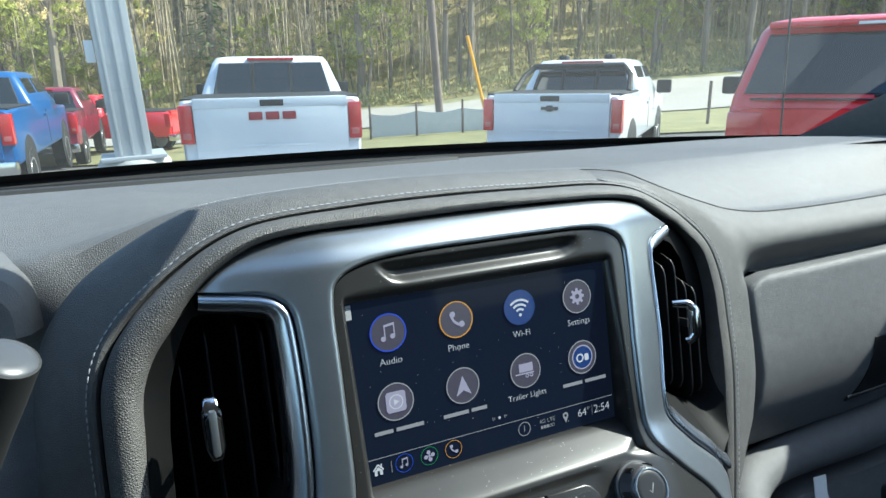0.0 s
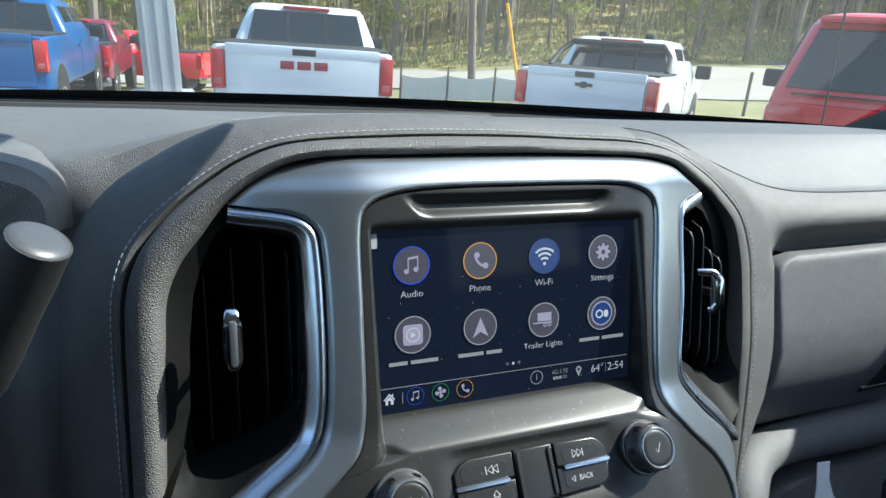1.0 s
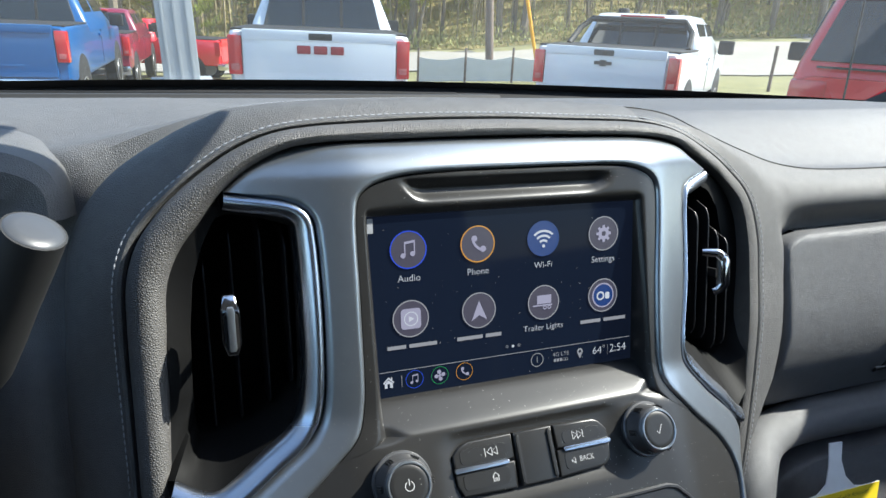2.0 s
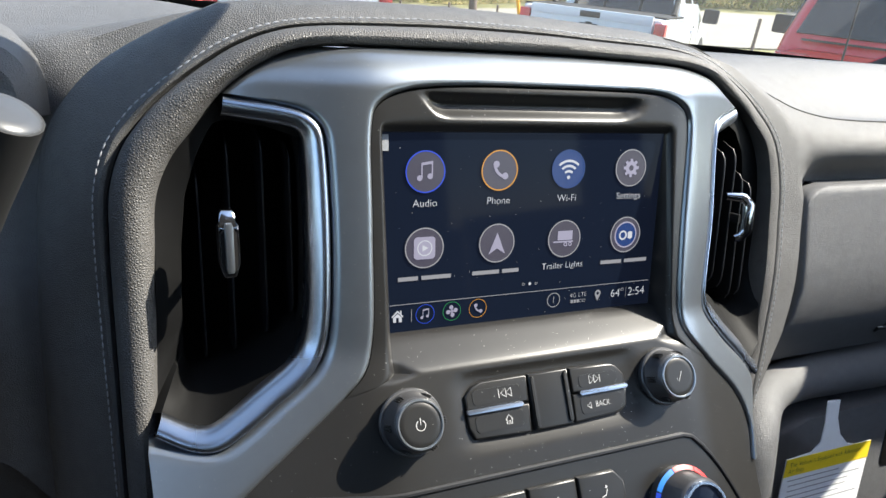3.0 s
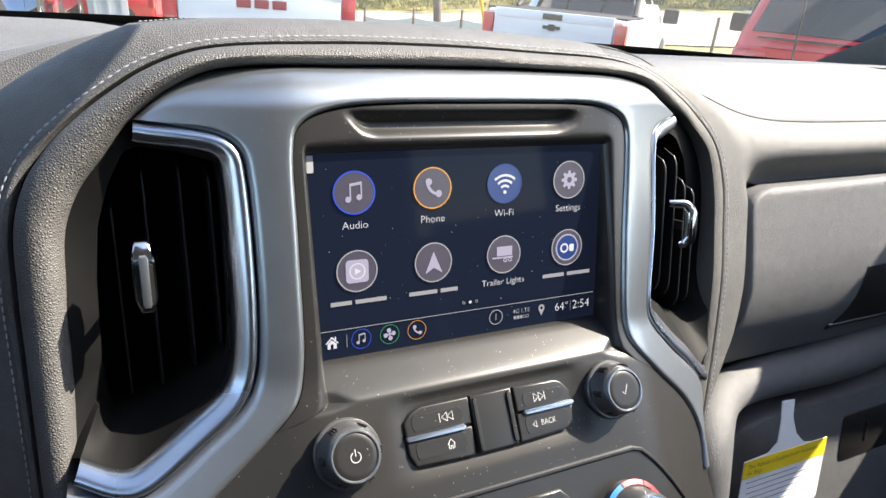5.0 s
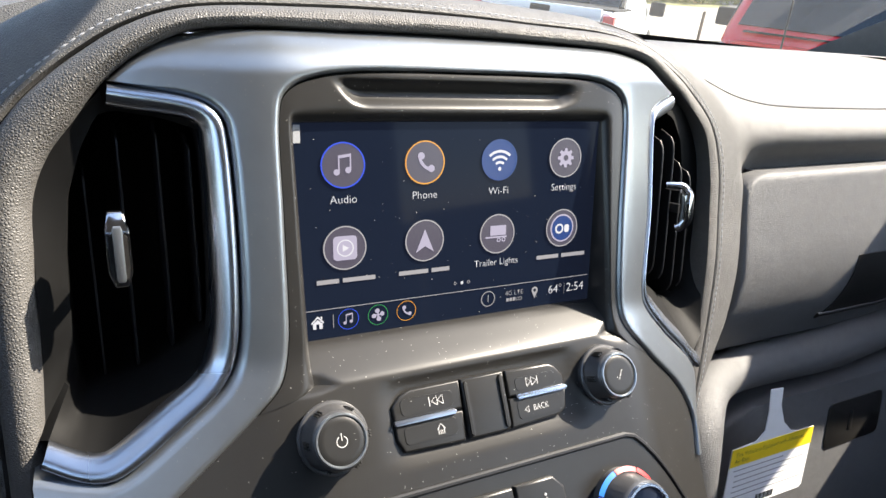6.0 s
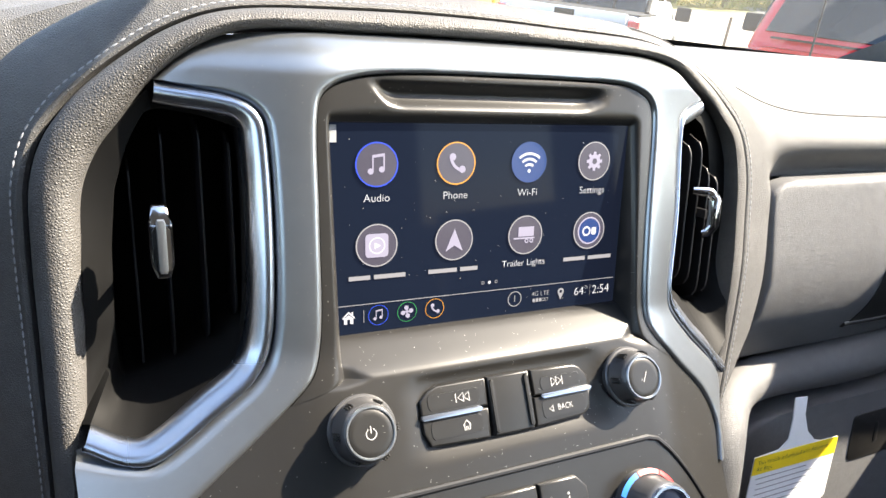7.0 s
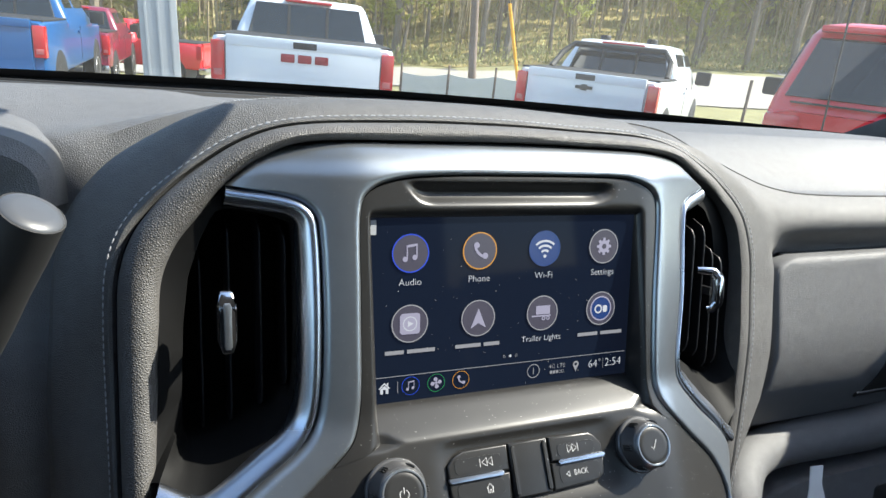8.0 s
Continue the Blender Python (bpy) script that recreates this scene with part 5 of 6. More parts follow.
def text_bm(words, size, m, align="CENTER", squeeze=1.0):
    """Lettering in the built-in font as a mesh, laid by the matrix m (text lies in its x-y plane)."""
    cu = bpy.data.curves.new("lettering", "FONT")
    cu.body, cu.size, cu.align_x, cu.align_y = words, 1.0, align, "CENTER"
    cu.offset = -0.012
    cu.resolution_u = 3
    ob = bpy.data.objects.new("lettering", cu)
    scene.collection.objects.link(ob)
    bpy.context.view_layer.update()
    me = bpy.data.meshes.new_from_object(ob)
    bpy.data.objects.remove(ob)
    bm = bmesh.new()
    bm.from_mesh(me)
    bpy.data.meshes.remove(me)
    bmesh.ops.transform(bm, matrix=m @ Matrix.Diagonal((squeeze * size, size, size, 1)), verts=bm.verts)
    return bm


def upright(x, y, z):
    """Lettering that faces the driver's side of the screen."""
    return Matrix.Translation((x, y, z)) @ Matrix.Rotation(math.pi / 2, 4, "X")


LAYER = -0.0004
screen = [o for o in stack.children if o.name.startswith("display") and "bezel" not in o.name][0]


def pixels(name, bm, mat, parent=None, label=""):
    return part(name, bm, mat, parent or screen, label, smooth=False)


def arc(x, z, r, a0, a1, n=10):
    return [(x + r * math.cos(radians(a0 + (a1 - a0) * k / n)), z + r * math.sin(radians(a0 + (a1 - a0) * k / n))) for k in range(n + 1)]


def note(x, z, s):
    """A pair of beamed notes."""
    return [[(x - 0.28 * s, z - 0.35 * s), (x - 0.20 * s, z - 0.35 * s), (x - 0.20 * s, z + 0.5 * s), (x - 0.28 * s, z + 0.5 * s)],
            [(x + 0.36 * s, z - 0.25 * s), (x + 0.44 * s, z - 0.25 * s), (x + 0.44 * s, z + 0.6 * s), (x + 0.36 * s, z + 0.6 * s)],
            [(x - 0.28 * s, z + 0.36 * s), (x + 0.44 * s, z + 0.46 * s), (x + 0.44 * s, z + 0.62 * s), (x - 0.28 * s, z + 0.52 * s)],
            arc(x - 0.37 * s, z - 0.36 * s, 0.17 * s, 0, 330, 11), arc(x + 0.27 * s, z - 0.26 * s, 0.17 * s, 0, 330, 11)]


def handset(x, z, s, w=0.26):
    curve = arc(x + 0.55 * s, z + 0.5 * s, 0.95 * s, 185, 265, 10)
    return stroke(curve, w * s * 0.75) + [arc(x - 0.28 * s, z + 0.42 * s, 0.24 * s, 0, 330, 9), arc(x + 0.42 * s, z - 0.38 * s, 0.24 * s, 0, 330, 9)]


def gear(x, z, s):
    pts = []
    for k in range(8):
        a = 45 * k
        for da, r in ((-14, 0.62), (-9, 0.85), (9, 0.85), (14, 0.62)):
            pts.append((x + s * r * math.cos(radians(a + da)), z + s * r * math.sin(radians(a + da))))
    return pts


def house(x, z, s):
    return [[(x - 0.62 * s, z + 0.02 * s), (x, z + 0.66 * s), (x + 0.62 * s, z + 0.02 * s), (x + 0.52 * s, z - 0.08 * s), (x, z + 0.46 * s), (x - 0.52 * s, z - 0.08 * s)],
            [(x - 0.44 * s, z - 0.56 * s), (x - 0.14 * s, z - 0.56 * s), (x - 0.14 * s, z + 0.2 * s), (x - 0.44 * s, z - 0.06 * s)],
            [(x + 0.14 * s, z - 0.56 * s), (x + 0.44 * s, z - 0.56 * s), (x + 0.44 * s, z - 0.06 * s), (x + 0.14 * s, z + 0.2 * s)],
            [(x - 0.14 * s, z - 0.1 * s), (x + 0.14 * s, z - 0.1 * s), (x + 0.14 * s, z + 0.2 * s), (x, z + 0.33 * s), (x - 0.14 * s, z + 0.2 * s)],
            bar(x + 0.28 * s, x + 0.42 * s, z + 0.3 * s, z + 0.6 * s)]


COLS, TOP_ROW, LOW_ROW, R = (-0.067, -0.0230, 0.0220, 0.0665), 0.0275, -0.0138, 0.0112


def icon(x, z, fill, ring, name):
    """A round menu button with a thin rim."""
    d = pixels("menu_icon", disc(x, z, R, LAYER), fill, screen, name)
    pixels("icon_rim", disc(x, z, R + 0.0001, LAYER * 1.6, 48, R - 0.0006), ring, d)
    return d


Y2 = LAYER * 2
d = icon(COLS[0], TOP_ROW, DISC, RING_BLUE, "round audio button with blue rim")
pixels("glyph", plates(note(COLS[0], TOP_ROW, 0.0092), Y2), PALE, d)
d = icon(COLS[1], TOP_ROW, DISC, RING_AMBER, "round phone button with amber rim")
pixels("glyph", plates(handset(COLS[1], TOP_ROW, 0.0082), Y2), PALE, d)
d = icon(COLS[2], TOP_ROW, BLUE, BLUE, "blue round wireless button")
waves = [arc(COLS[2], TOP_ROW - 0.0048, 0.0011, 0, 330, 9)]
for r in (0.0038, 0.0068, 0.0098):
    waves += stroke(arc(COLS[2], TOP_ROW - 0.0050, r, 48, 132, 8), 0.0014)
pixels("glyph", plates(waves, Y2), GLOW, d)
d = icon(COLS[3], TOP_ROW, DISC, DIM, "round settings button")
pixels("glyph", plates([gear(COLS[3], TOP_ROW, 0.0066)], Y2), PALE, d)
pixels("glyph_hole", disc(COLS[3], TOP_ROW, 0.0017, Y2 * 1.2, 16), DISC, d)
d = icon(COLS[0], LOW_ROW, DISC, DIM, "round button with a pale square")
pixels("glyph", plates([rounded_quad(COLS[0] - 0.0062, LOW_ROW - 0.0062, COLS[0] + 0.0062, LOW_ROW + 0.0062, 0.002)], Y2), PALE, d)
pixels("glyph_ring", disc(COLS[0], LOW_ROW, 0.0044, Y2 * 1.2, 24, 0.0038), GLOW, d)
pixels("glyph_arrow", plates([[(COLS[0] - 0.0014, LOW_ROW - 0.0018), (COLS[0] + 0.002, LOW_ROW), (COLS[0] - 0.0014, LOW_ROW + 0.0018)]], Y2 * 1.3), GLOW, d)
d = icon(COLS[1], LOW_ROW, DISC, DIM, "round button with a pale arrowhead")
x, z = COLS[1], LOW_ROW
pixels("glyph", plates([[(x, z + 0.0062), (x, z - 0.003), (x - 0.0052, z - 0.0062)], [(x, z + 0.0062), (x + 0.0052, z - 0.0062), (x, z - 0.003)]], Y2), PALE, d)
d = icon(COLS[2], LOW_ROW, DISC, DIM, "round trailer button")
x = COLS[2]
pixels("glyph", plates([bar(x - 0.0048, x + 0.0054, z - 0.0008, z + 0.0048), bar(x - 0.0078, x + 0.0060, z - 0.0022, z - 0.0013)], Y2), PALE, d)
for dx in (0.0008, 0.0040):
    pixels("glyph_wheel", disc(x + dx, z - 0.0034, 0.0013, Y2, 16, 0.0007), PALE, d)
d = icon(COLS[3], LOW_ROW, DISC, DIM, "round button with a blue disc")
x = COLS[3]
pixels("glyph_field", disc(x, z, 0.0083, Y2 * 0.9, 32), PALE, d)
pixels("glyph", disc(x, z, 0.0074, Y2, 32), BLUE, d)
pixels("glyph_shape", disc(x - 0.0022, z - 0.0002, 0.0030, Y2 * 1.3, 20, 0.0019), GLOW, d)
pixels("glyph_shape", plates([rounded_quad(x + 0.0014, z - 0.0026, x + 0.0048, z + 0.0020, 0.0012)], Y2 * 1.3), GLOW, d)

for x, words in zip(COLS, ("Audio", "Phone", "Wi-Fi", "Settings")):
    pixels("caption", text_bm(words, 0.0058, upright(x, LAYER, 0.0105)), GLOW)
pixels("caption", text_bm("Trailer Lights", 0.0054, upright(COLS[2], LAYER, -0.0302)), GLOW)
for x, runs in ((COLS[0], ((-0.0150, -0.0035), (-0.0015, 0.0160))), (COLS[1], ((-0.0148, 0.0022), (0.0042, 0.0150))), (COLS[3], ((-0.0170, -0.0015), (0.0008, 0.0180)))):
    for a, b in runs:
        pixels("caption_bar", plates([bar(x + a, x + b, -0.0317, -0.0294)], LAYER), DIM)
for x, mat in ((-0.0042, None), (0.0, GLOW), (0.0042, None)):
    pixels("page_dot", disc(x, -0.0398, 0.0009, LAYER, 16, 0.0 if mat else 0.0006), mat or DIM)
pixels("rule", plates([bar(-0.0885, 0.0880, -0.0450, -0.0446)], LAYER), DIM)
pixels("home_button", plates(house(-0.0822, -0.0515, 0.0056), LAYER), GLOW)
pixels("divider", plates([bar(-0.0742, -0.0739, -0.0550, -0.0480)], LAYER), DIM)
for x, ring in ((-0.0660, RING_BLUE), (-0.0498, RING_GREEN), (-0.0336, RING_AMBER)):
    b = pixels("dock_button", disc(x, -0.0515, 0.0056, LAYER, 40, 0.0053), ring)
    if ring == RING_BLUE:
        pixels("glyph", plates(note(x, -0.0515, 0.0052), LAYER), PALE, b)
    elif ring == RING_GREEN:
        blades = []
        for k in range(4):
            a = 90 * k + 10
            blades.append(arc(x + 0.0023 * math.cos(radians(a)), -0.0515 + 0.0023 * math.sin(radians(a)), 0.0013, 0, 330, 9))
        pixels("glyph", plates(blades + [bar(x - 0.0022, x + 0.0022, -0.0519, -0.0511), bar(x - 0.0004, x + 0.0004, -0.0537, -0.0493)], LAYER), PALE, b)
    else:
        pixels("glyph", plates(handset(x, -0.0515, 0.0046), LAYER), PALE, b)
b = pixels("profile_button", disc(0.0172, -0.0515, 0.0046, LAYER, 28, 0.0041), DIM)
pixels("glyph", text_bm("1", 0.0062, upright(0.0172, LAYER, -0.0516)), DIM, b)
b = pixels("signal_meter", plates([bar(0.0295 + 0.0022 * k, 0.0312 + 0.0022 * k, -0.0548, -0.0528) for k in range(3)], LAYER), DIM)
pixels("signal_gap", plates(stroke([(0.0361, -0.0546), (0.0378, -0.0546), (0.0378, -0.0530), (0.0361, -0.0530), (0.0361, -0.0546)], 0.0003) + stroke([(0.0383, -0.0546), (0.0400, -0.0546), (0.0400, -0.0530), (0.0383, -0.0530), (0.0383, -0.0546)], 0.0003), LAYER), DIM, b)
pixels("network_caption", text_bm("4G LTE", 0.0040, upright(0.0348, LAYER, -0.0500)), DIM)
b = pixels("place_pin", disc(0.0492, -0.0502, 0.0022, LAYER, 20, 0.0010), DIM)
pixels("pin_point", plates([[(0.0472, -0.0510), (0.0492, -0.0552), (0.0512, -0.0510), (0.0492, -0.0524)]], LAYER), DIM, b)
pixels("temperature", text_bm("64\u00b0", 0.0074, upright(0.0640, LAYER, -0.0515)), GLOW)
pixels("divider", plates([bar(0.0706, 0.0708, -0.0550, -0.0480)], LAYER), DIM)
pixels("clock", text_bm("2:54", 0.0078, upright(0.0788, LAYER, -0.0515)), GLOW)

pixels("sticker", plates([bar(-0.0908, -0.0875, 0.0385, 0.0470)], LAYER), THREAD, screen, "small white protective film tab")

# ---- knobs and buttons ----
LEAN = math.atan(0.42)
NORMAL = Vector((0, -math.cos(LEAN), math.sin(LEAN)))
UP_FACE = Vector((0, math.sin(LEAN), math.cos(LEAN)))


def face_frame(x, z, out=0.0):
    """Frame on the leaning control face: x across, y up the face, z towards the driver."""
    p = on_face(x, z) + NORMAL * out
    return Matrix(((1, 0, 0, p.x), (0, UP_FACE.y, NORMAL.y, p.y), (0, UP_FACE.z, NORMAL.z, p.z), (0, 0, 0, 1)))


def knurl(profile, segs, depth, m, lo, hi):
    """A turned body whose rows lo to hi carry fine ribs."""
    rows = []
    for i, (r, h) in enumerate(profile):
        rows.append([Vector(((r - (depth if lo <= i <= hi and k % 2 else 0)) * math.cos(2 * math.pi * k / segs), (r - (depth if lo <= i <= hi and k % 2 else 0)) * math.sin(2 * math.pi * k / segs), h)) for k in range(segs)])
    bm = sheet(rows, closed=True)
    bmesh.ops.transform(bm, matrix=m, verts=bm.verts)
    return bm


def on_knob(m, h, polys):
    bm = bmesh.new()
    for poly in polys:
        bm.faces.new([bm.verts.new(m @ Vector((a, c, h))) for a, c in poly])
    return bm


def rotary(x, z, label, polys):
    m = face_frame(x, z) @ Matrix.Diagonal((0.80, 0.80, 0.83, 1))
    k = part("rotary_knob", knurl([(0.0205, -0.002), (0.0205, 0.0030), (0.0194, 0.0036), (0.0190, 0.0050), (0.0186, 0.0060), (0.0174, 0.0140), (0.0162, 0.0162), (0.0152, 0.0170)], 96, 0.0005, m, 4, 5), KNURL, stack, label)
    part("base_ring", lathe([(0.0206, 0.001), (0.0213, 0.0018), (0.0214, 0.0030), (0.0206, 0.0040), (0.0194, 0.0042)], 48, m), KNURL, k, "dark chrome base ring")
    for a in range(0, 360, 60):
        for b in (-5, 0, 5):
            turn = m @ Matrix.Rotation(radians(a + b), 4, "Z")
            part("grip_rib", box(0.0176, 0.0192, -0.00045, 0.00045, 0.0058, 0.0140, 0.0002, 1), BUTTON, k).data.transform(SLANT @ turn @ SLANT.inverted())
    part("chrome_ring", lathe([(0.0156, 0.0160), (0.0155, 0.0176), (0.0148, 0.0185), (0.0141, 0.0185), (0.0136, 0.0176)], 48, m), SILVER, k, "chrome rim")
    part("cap", lathe([(0.0, 0.0177), (0.010, 0.0179), (0.0130, 0.0178), (0.0139, 0.0172)], 40, m), BUTTON, k, "black cap")
    part("mark", on_knob(m, 0.0181, polys), INK, k)
    return k


rotary(-0.0875, -0.0957, "black volume knob with chrome rim and power mark", stroke(arc(0, -0.0004, 0.0031, 118, 422, 14), 0.0005) + [bar(-0.00025, 0.00025, 0.0, 0.0042)])
rotary(0.0752, -0.0946, "black tuning knob with chrome rim and tick mark", stroke([(-0.0028, -0.0008), (-0.0010, -0.0030), (0.0026, 0.0036)], 0.0005))

cluster_keys = thing("radio_keys", "black radio key cluster with chrome bars under the display", "car radio keys")


def along(x):
    """Shifts and widens the cluster to fit the camera's view."""
    return 1.036 * x - 0.0039


def key(points, name, label=""):
    """One key standing off the control face."""
    return part(name, prism([(along(a), c) for a, c in points], lambda p: on_face(p[0], p[1]) + NORMAL * 0.0006, lambda p: on_face(p[0], p[1]) - NORMAL * 0.006, 0.0011, 3), BUTTON, cluster_keys, label)


def on_keys(polys, out=0.0009, place=along):
    bm = bmesh.new()
    for poly in polys:
        bm.faces.new([bm.verts.new(on_face(place(a), c) + NORMAL * out) for a, c in poly])
    return bm


tl = key([(-0.0500, -0.0955), (-0.0135, -0.0955), (-0.0130, -0.0825), (-0.0400, -0.0825), (-0.0455, -0.0845), (-0.0500, -0.0885)], "key", "track back key")
bl = key([(-0.0500, -0.1035), (-0.0470, -0.1095), (-0.0145, -0.1105), (-0.0135, -0.0965), (-0.0500, -0.0965)], "key", "home key")
blank = key([(-0.0118, -0.1105), (0.0118, -0.1105), (0.0130, -0.0825), (-0.0118, -0.0825)], "key", "blank middle key")
for x in (-0.0101, 0.0105):
    part("ridge", prism(rounded_quad(x - 0.0011, -0.1092, x + 0.0011, -0.0838, 0.001), lambda p: on_face(along(p[0]), p[1]) + NORMAL * 0.0019, lambda p: on_face(along(p[0]), p[1]), 0.0009, 2), BUTTON, blank)
tr = key([(0.0142, -0.0955), (0.0495, -0.0955), (0.0495, -0.0900), (0.0450, -0.0850), (0.0415, -0.0835), (0.0145, -0.0828)], "key", "track forward key")
br = key([(0.0130, -0.1105), (0.0440, -0.1090), (0.0480, -0.1060), (0.0495, -0.0965), (0.0140, -0.0965)], "key", "back key")
for parent, x0, x1 in ((tl, -0.0505, -0.0175), (tr, 0.0180, 0.0500)):
    part("chrome_bar", prism(rounded_quad(x0, -0.0972, x1, -0.0950, 0.0008), lambda p: on_face(along(p[0]), p[1]) + NORMAL * 0.0020, lambda p: on_face(along(p[0]), p[1]), 0.0008, 2), CHROME, parent, "chrome bar")
for parent, x0, z0, x1, z1 in ((tl, -0.046, -0.0935, -0.0180, -0.0862), (bl, -0.046, -0.1065, -0.0180, -0.0985), (tr, 0.0190, -0.0935, 0.0440, -0.0872), (br, 0.0180, -0.1070, 0.0450, -0.0985)):
    part("dish", prism(rounded_quad(x0, z0, x1, z1, 0.0015), lambda p: on_face(along(p[0]), p[1]) + NORMAL * 0.00085, lambda p: on_face(along(p[0]), p[1]), 0.0003, 1), BUTTON, parent)


def skip(x, z, way):
    s = 0.0021
    tri = lambda c: [(c - way * s * 0.75, z - s), (c + way * s * 0.75, z), (c - way * s * 0.75, z + s), (c - way * s * 0.75, z - s)]
    return stroke(tri(x - 0.0014), 0.0004) + stroke(tri(x + 0.0018), 0.0004) + [bar(x + way * 0.0040 - 0.0002, x + way * 0.0040 + 0.0002, z - s, z + s)]


part("mark", on_keys(skip(-0.0270, -0.0895, -1), 0.0012), INK, tl)
part("mark", on_keys(skip(0.0285, -0.0900, 1), 0.0012), INK, tr)
part("mark", on_keys(stroke([(-0.0291, -0.1026), (-0.0270, -0.1002), (-0.0249, -0.1026)], 0.0004) + stroke([(-0.0285, -0.1020), (-0.0285, -0.1047), (-0.0275, -0.1047), (-0.0275, -0.1032), (-0.0265, -0.1032), (-0.0265, -0.1047), (-0.0255, -0.1047), (-0.0255, -0.1020)], 0.0004), 0.0012), INK, bl)
word = text_bm("BACK", 0.0046, face_frame(along(0.0320), -0.1030, 0.0012), squeeze=0.85)
part("mark", word, INK, br)
part("mark", on_keys(stroke([(0.0242, -0.1045), (0.0218, -0.1030), (0.0242, -0.1015), (0.0242, -0.1045)], 0.0004), 0.0012), INK, br)

# ---- climate controls ----
def arch_z(x):
    return -0.1275 - 0.42 * max(0.0, x - 0.085) ** 1.35 * 9


arch_line = [(-0.165 + 0.0065 * k, arch_z(-0.165 + 0.0065 * k)) for k in range(48)]
part("climate_rim", tube([on_face(x, z, 0.0003) for x, z in arch_line], 0.0016, 8), BLACK, stack, "black moulded rim")
sunk = [[on_face(x, z + (-0.24 - z) * f, 0.0004) for x, z in arch_line] for f in (0.012, 0.2, 0.5, 1.0)]
part("climate_panel", sheet(sunk), BUTTON, stack, "gloss black climate panel")
climate = thing("climate_controls", "black climate control keys and temperature knob below the radio", "climate controls")
for x0, x1 in ((-0.0965, -0.0622), (-0.0602, -0.0302), (-0.0282, 0.0010), (0.0030, 0.0325)):
    cut = 0.006 if x1 > 0.03 else 0.0005
    pts = [(x0, -0.170), (x1, -0.170), (x1, -0.1365 - cut), (x1 - cut, -0.1365), (x0, -0.1365)]
    k = part("key", prism(pts, lambda p: on_face(*p) + NORMAL * 0.0035, lambda p: on_face(*p) - NORMAL * 0.006, 0.0012, 3), BUTTON, climate, "black climate key")
    c = (x0 + x1) / 2
    part("mark", on_keys([arc(c + 0.002, -0.1435, 0.0007, 0, 330, 8)] + stroke([(c + 0.0025, -0.1448), (c + 0.0012, -0.1475), (c - 0.0012, -0.1480), (c - 0.0020, -0.1505)], 0.0006) + stroke([(c - 0.006, -0.149), (c - 0.0035, -0.149)], 0.0005), 0.0040, lambda x: x), INK, k)
    if x0 < 0:
        part("chrome_bar", prism(rounded_quad(x0 + 0.001, -0.1565, x1 - 0.001, -0.1540, 0.0008), lambda p: on_face(*p) + NORMAL * 0.0050, lambda p: on_face(*p), 0.0008, 2), CHROME, k, "chrome bar")
m = face_frame(0.0705, -0.1615) @ Matrix.Diagonal((0.84, 0.84, 1, 1))
k = part("temperature_knob", knurl([(0.0250, -0.006), (0.0250, 0.006), (0.0225, 0.0065), (0.0220, 0.008), (0.0205, 0.0190), (0.0185, 0.0210), (0.0165, 0.0215), (0.0155, 0.0205)], 90, 0.0004, m, 3, 4), KNURL, climate, "black temperature knob")
part("chrome_ring", lathe([(0.0190, 0.0205), (0.0182, 0.0222), (0.0165, 0.0222), (0.0158, 0.0205)], 48, m), CHROME, k, "chrome rim")
part("readout", lathe([(0.0, 0.0205), (0.0150, 0.0205), (0.0158, 0.0200)], 32, m), DISPLAY, k, "dark readout")
part("readout_digits", text_bm("LO", 0.0085, m @ Matrix.Translation((0, 0.001, 0.0208))), DIM, k)
for a0, a1, mat in ((62, 105, RED_MARK), (20, 62, RED_MARK), (105, 150, BLUE_MARK), (150, 215, RING_BLUE)):
    inner, outer = arc(0, 0, 0.0232, a0 + 1, a1 - 1, 10), arc(0, 0, 0.0262, a0 + 1, a1 - 1, 10)
    bm = bmesh.new()
    lo = [bm.verts.new(m @ Vector((p[0], p[1], 0.0072))) for p in inner]
    hi = [bm.verts.new(m @ Vector((p[0], p[1], 0.0060))) for p in outer]
    for i in range(len(lo) - 1):
        bm.faces.new((lo[i], lo[i + 1], hi[i + 1], hi[i]))
    part("scale_band", bm, mat, k, "coloured temperature band")

# ---- warning tag ----
tag = thing("airbag_tag", "white and yellow cardboard airbag tag hanging from the glovebox gap", "hang tag")
TY = 0.0310
TA, TB = Vector((0.2880, TY, -0.2345)), Vector((0.3975, TY, -0.2362))
TU = (TB - TA)
TV = Vector((-0.006, 0, -0.062))


def on_tag(u, v, out=0.0):
    return TA + TU * u + TV * v + Vector((0, -out, 0))


def tag_plate(points, out, back):
    return prism(points, lambda p: on_tag(p[0], p[1], out), lambda p: on_tag(p[0], p[1], back))


neck = [(0.0, 0.0), (0.27, -0.03), (0.36, -0.16), (0.36, -0.45), (0.33, -0.80), (0.48, -0.78), (0.50, -0.50), (0.58, -0.22), (0.70, -0.04), (0.80, 0.0), (1.0, 0.0), (1.0, 0.95), (0.97, 1.0), (0.03, 1.0), (0.0, 0.96)]
part("card", tag_plate(neck, 0.0, -0.0008), TAG_WHITE, tag, "white card", smooth=False)
part("warning_band", tag_plate([(0, 0), (1, 0), (1, 0.27), (0, 0.27)], 0.0004, 0.0), TAG_YELLOW, tag, "yellow warning band", smooth=False)
ex, ez = TU.normalized(), (-TV).normalized()


def tag_frame(u, v):
    p = on_tag(u, v, 0.0008)
    return Matrix(((ex.x, ez.x, 0, p.x), (0, 0, -1, p.y), (ex.z, ez.z, 0, p.z), (0, 0, 0, 1)))


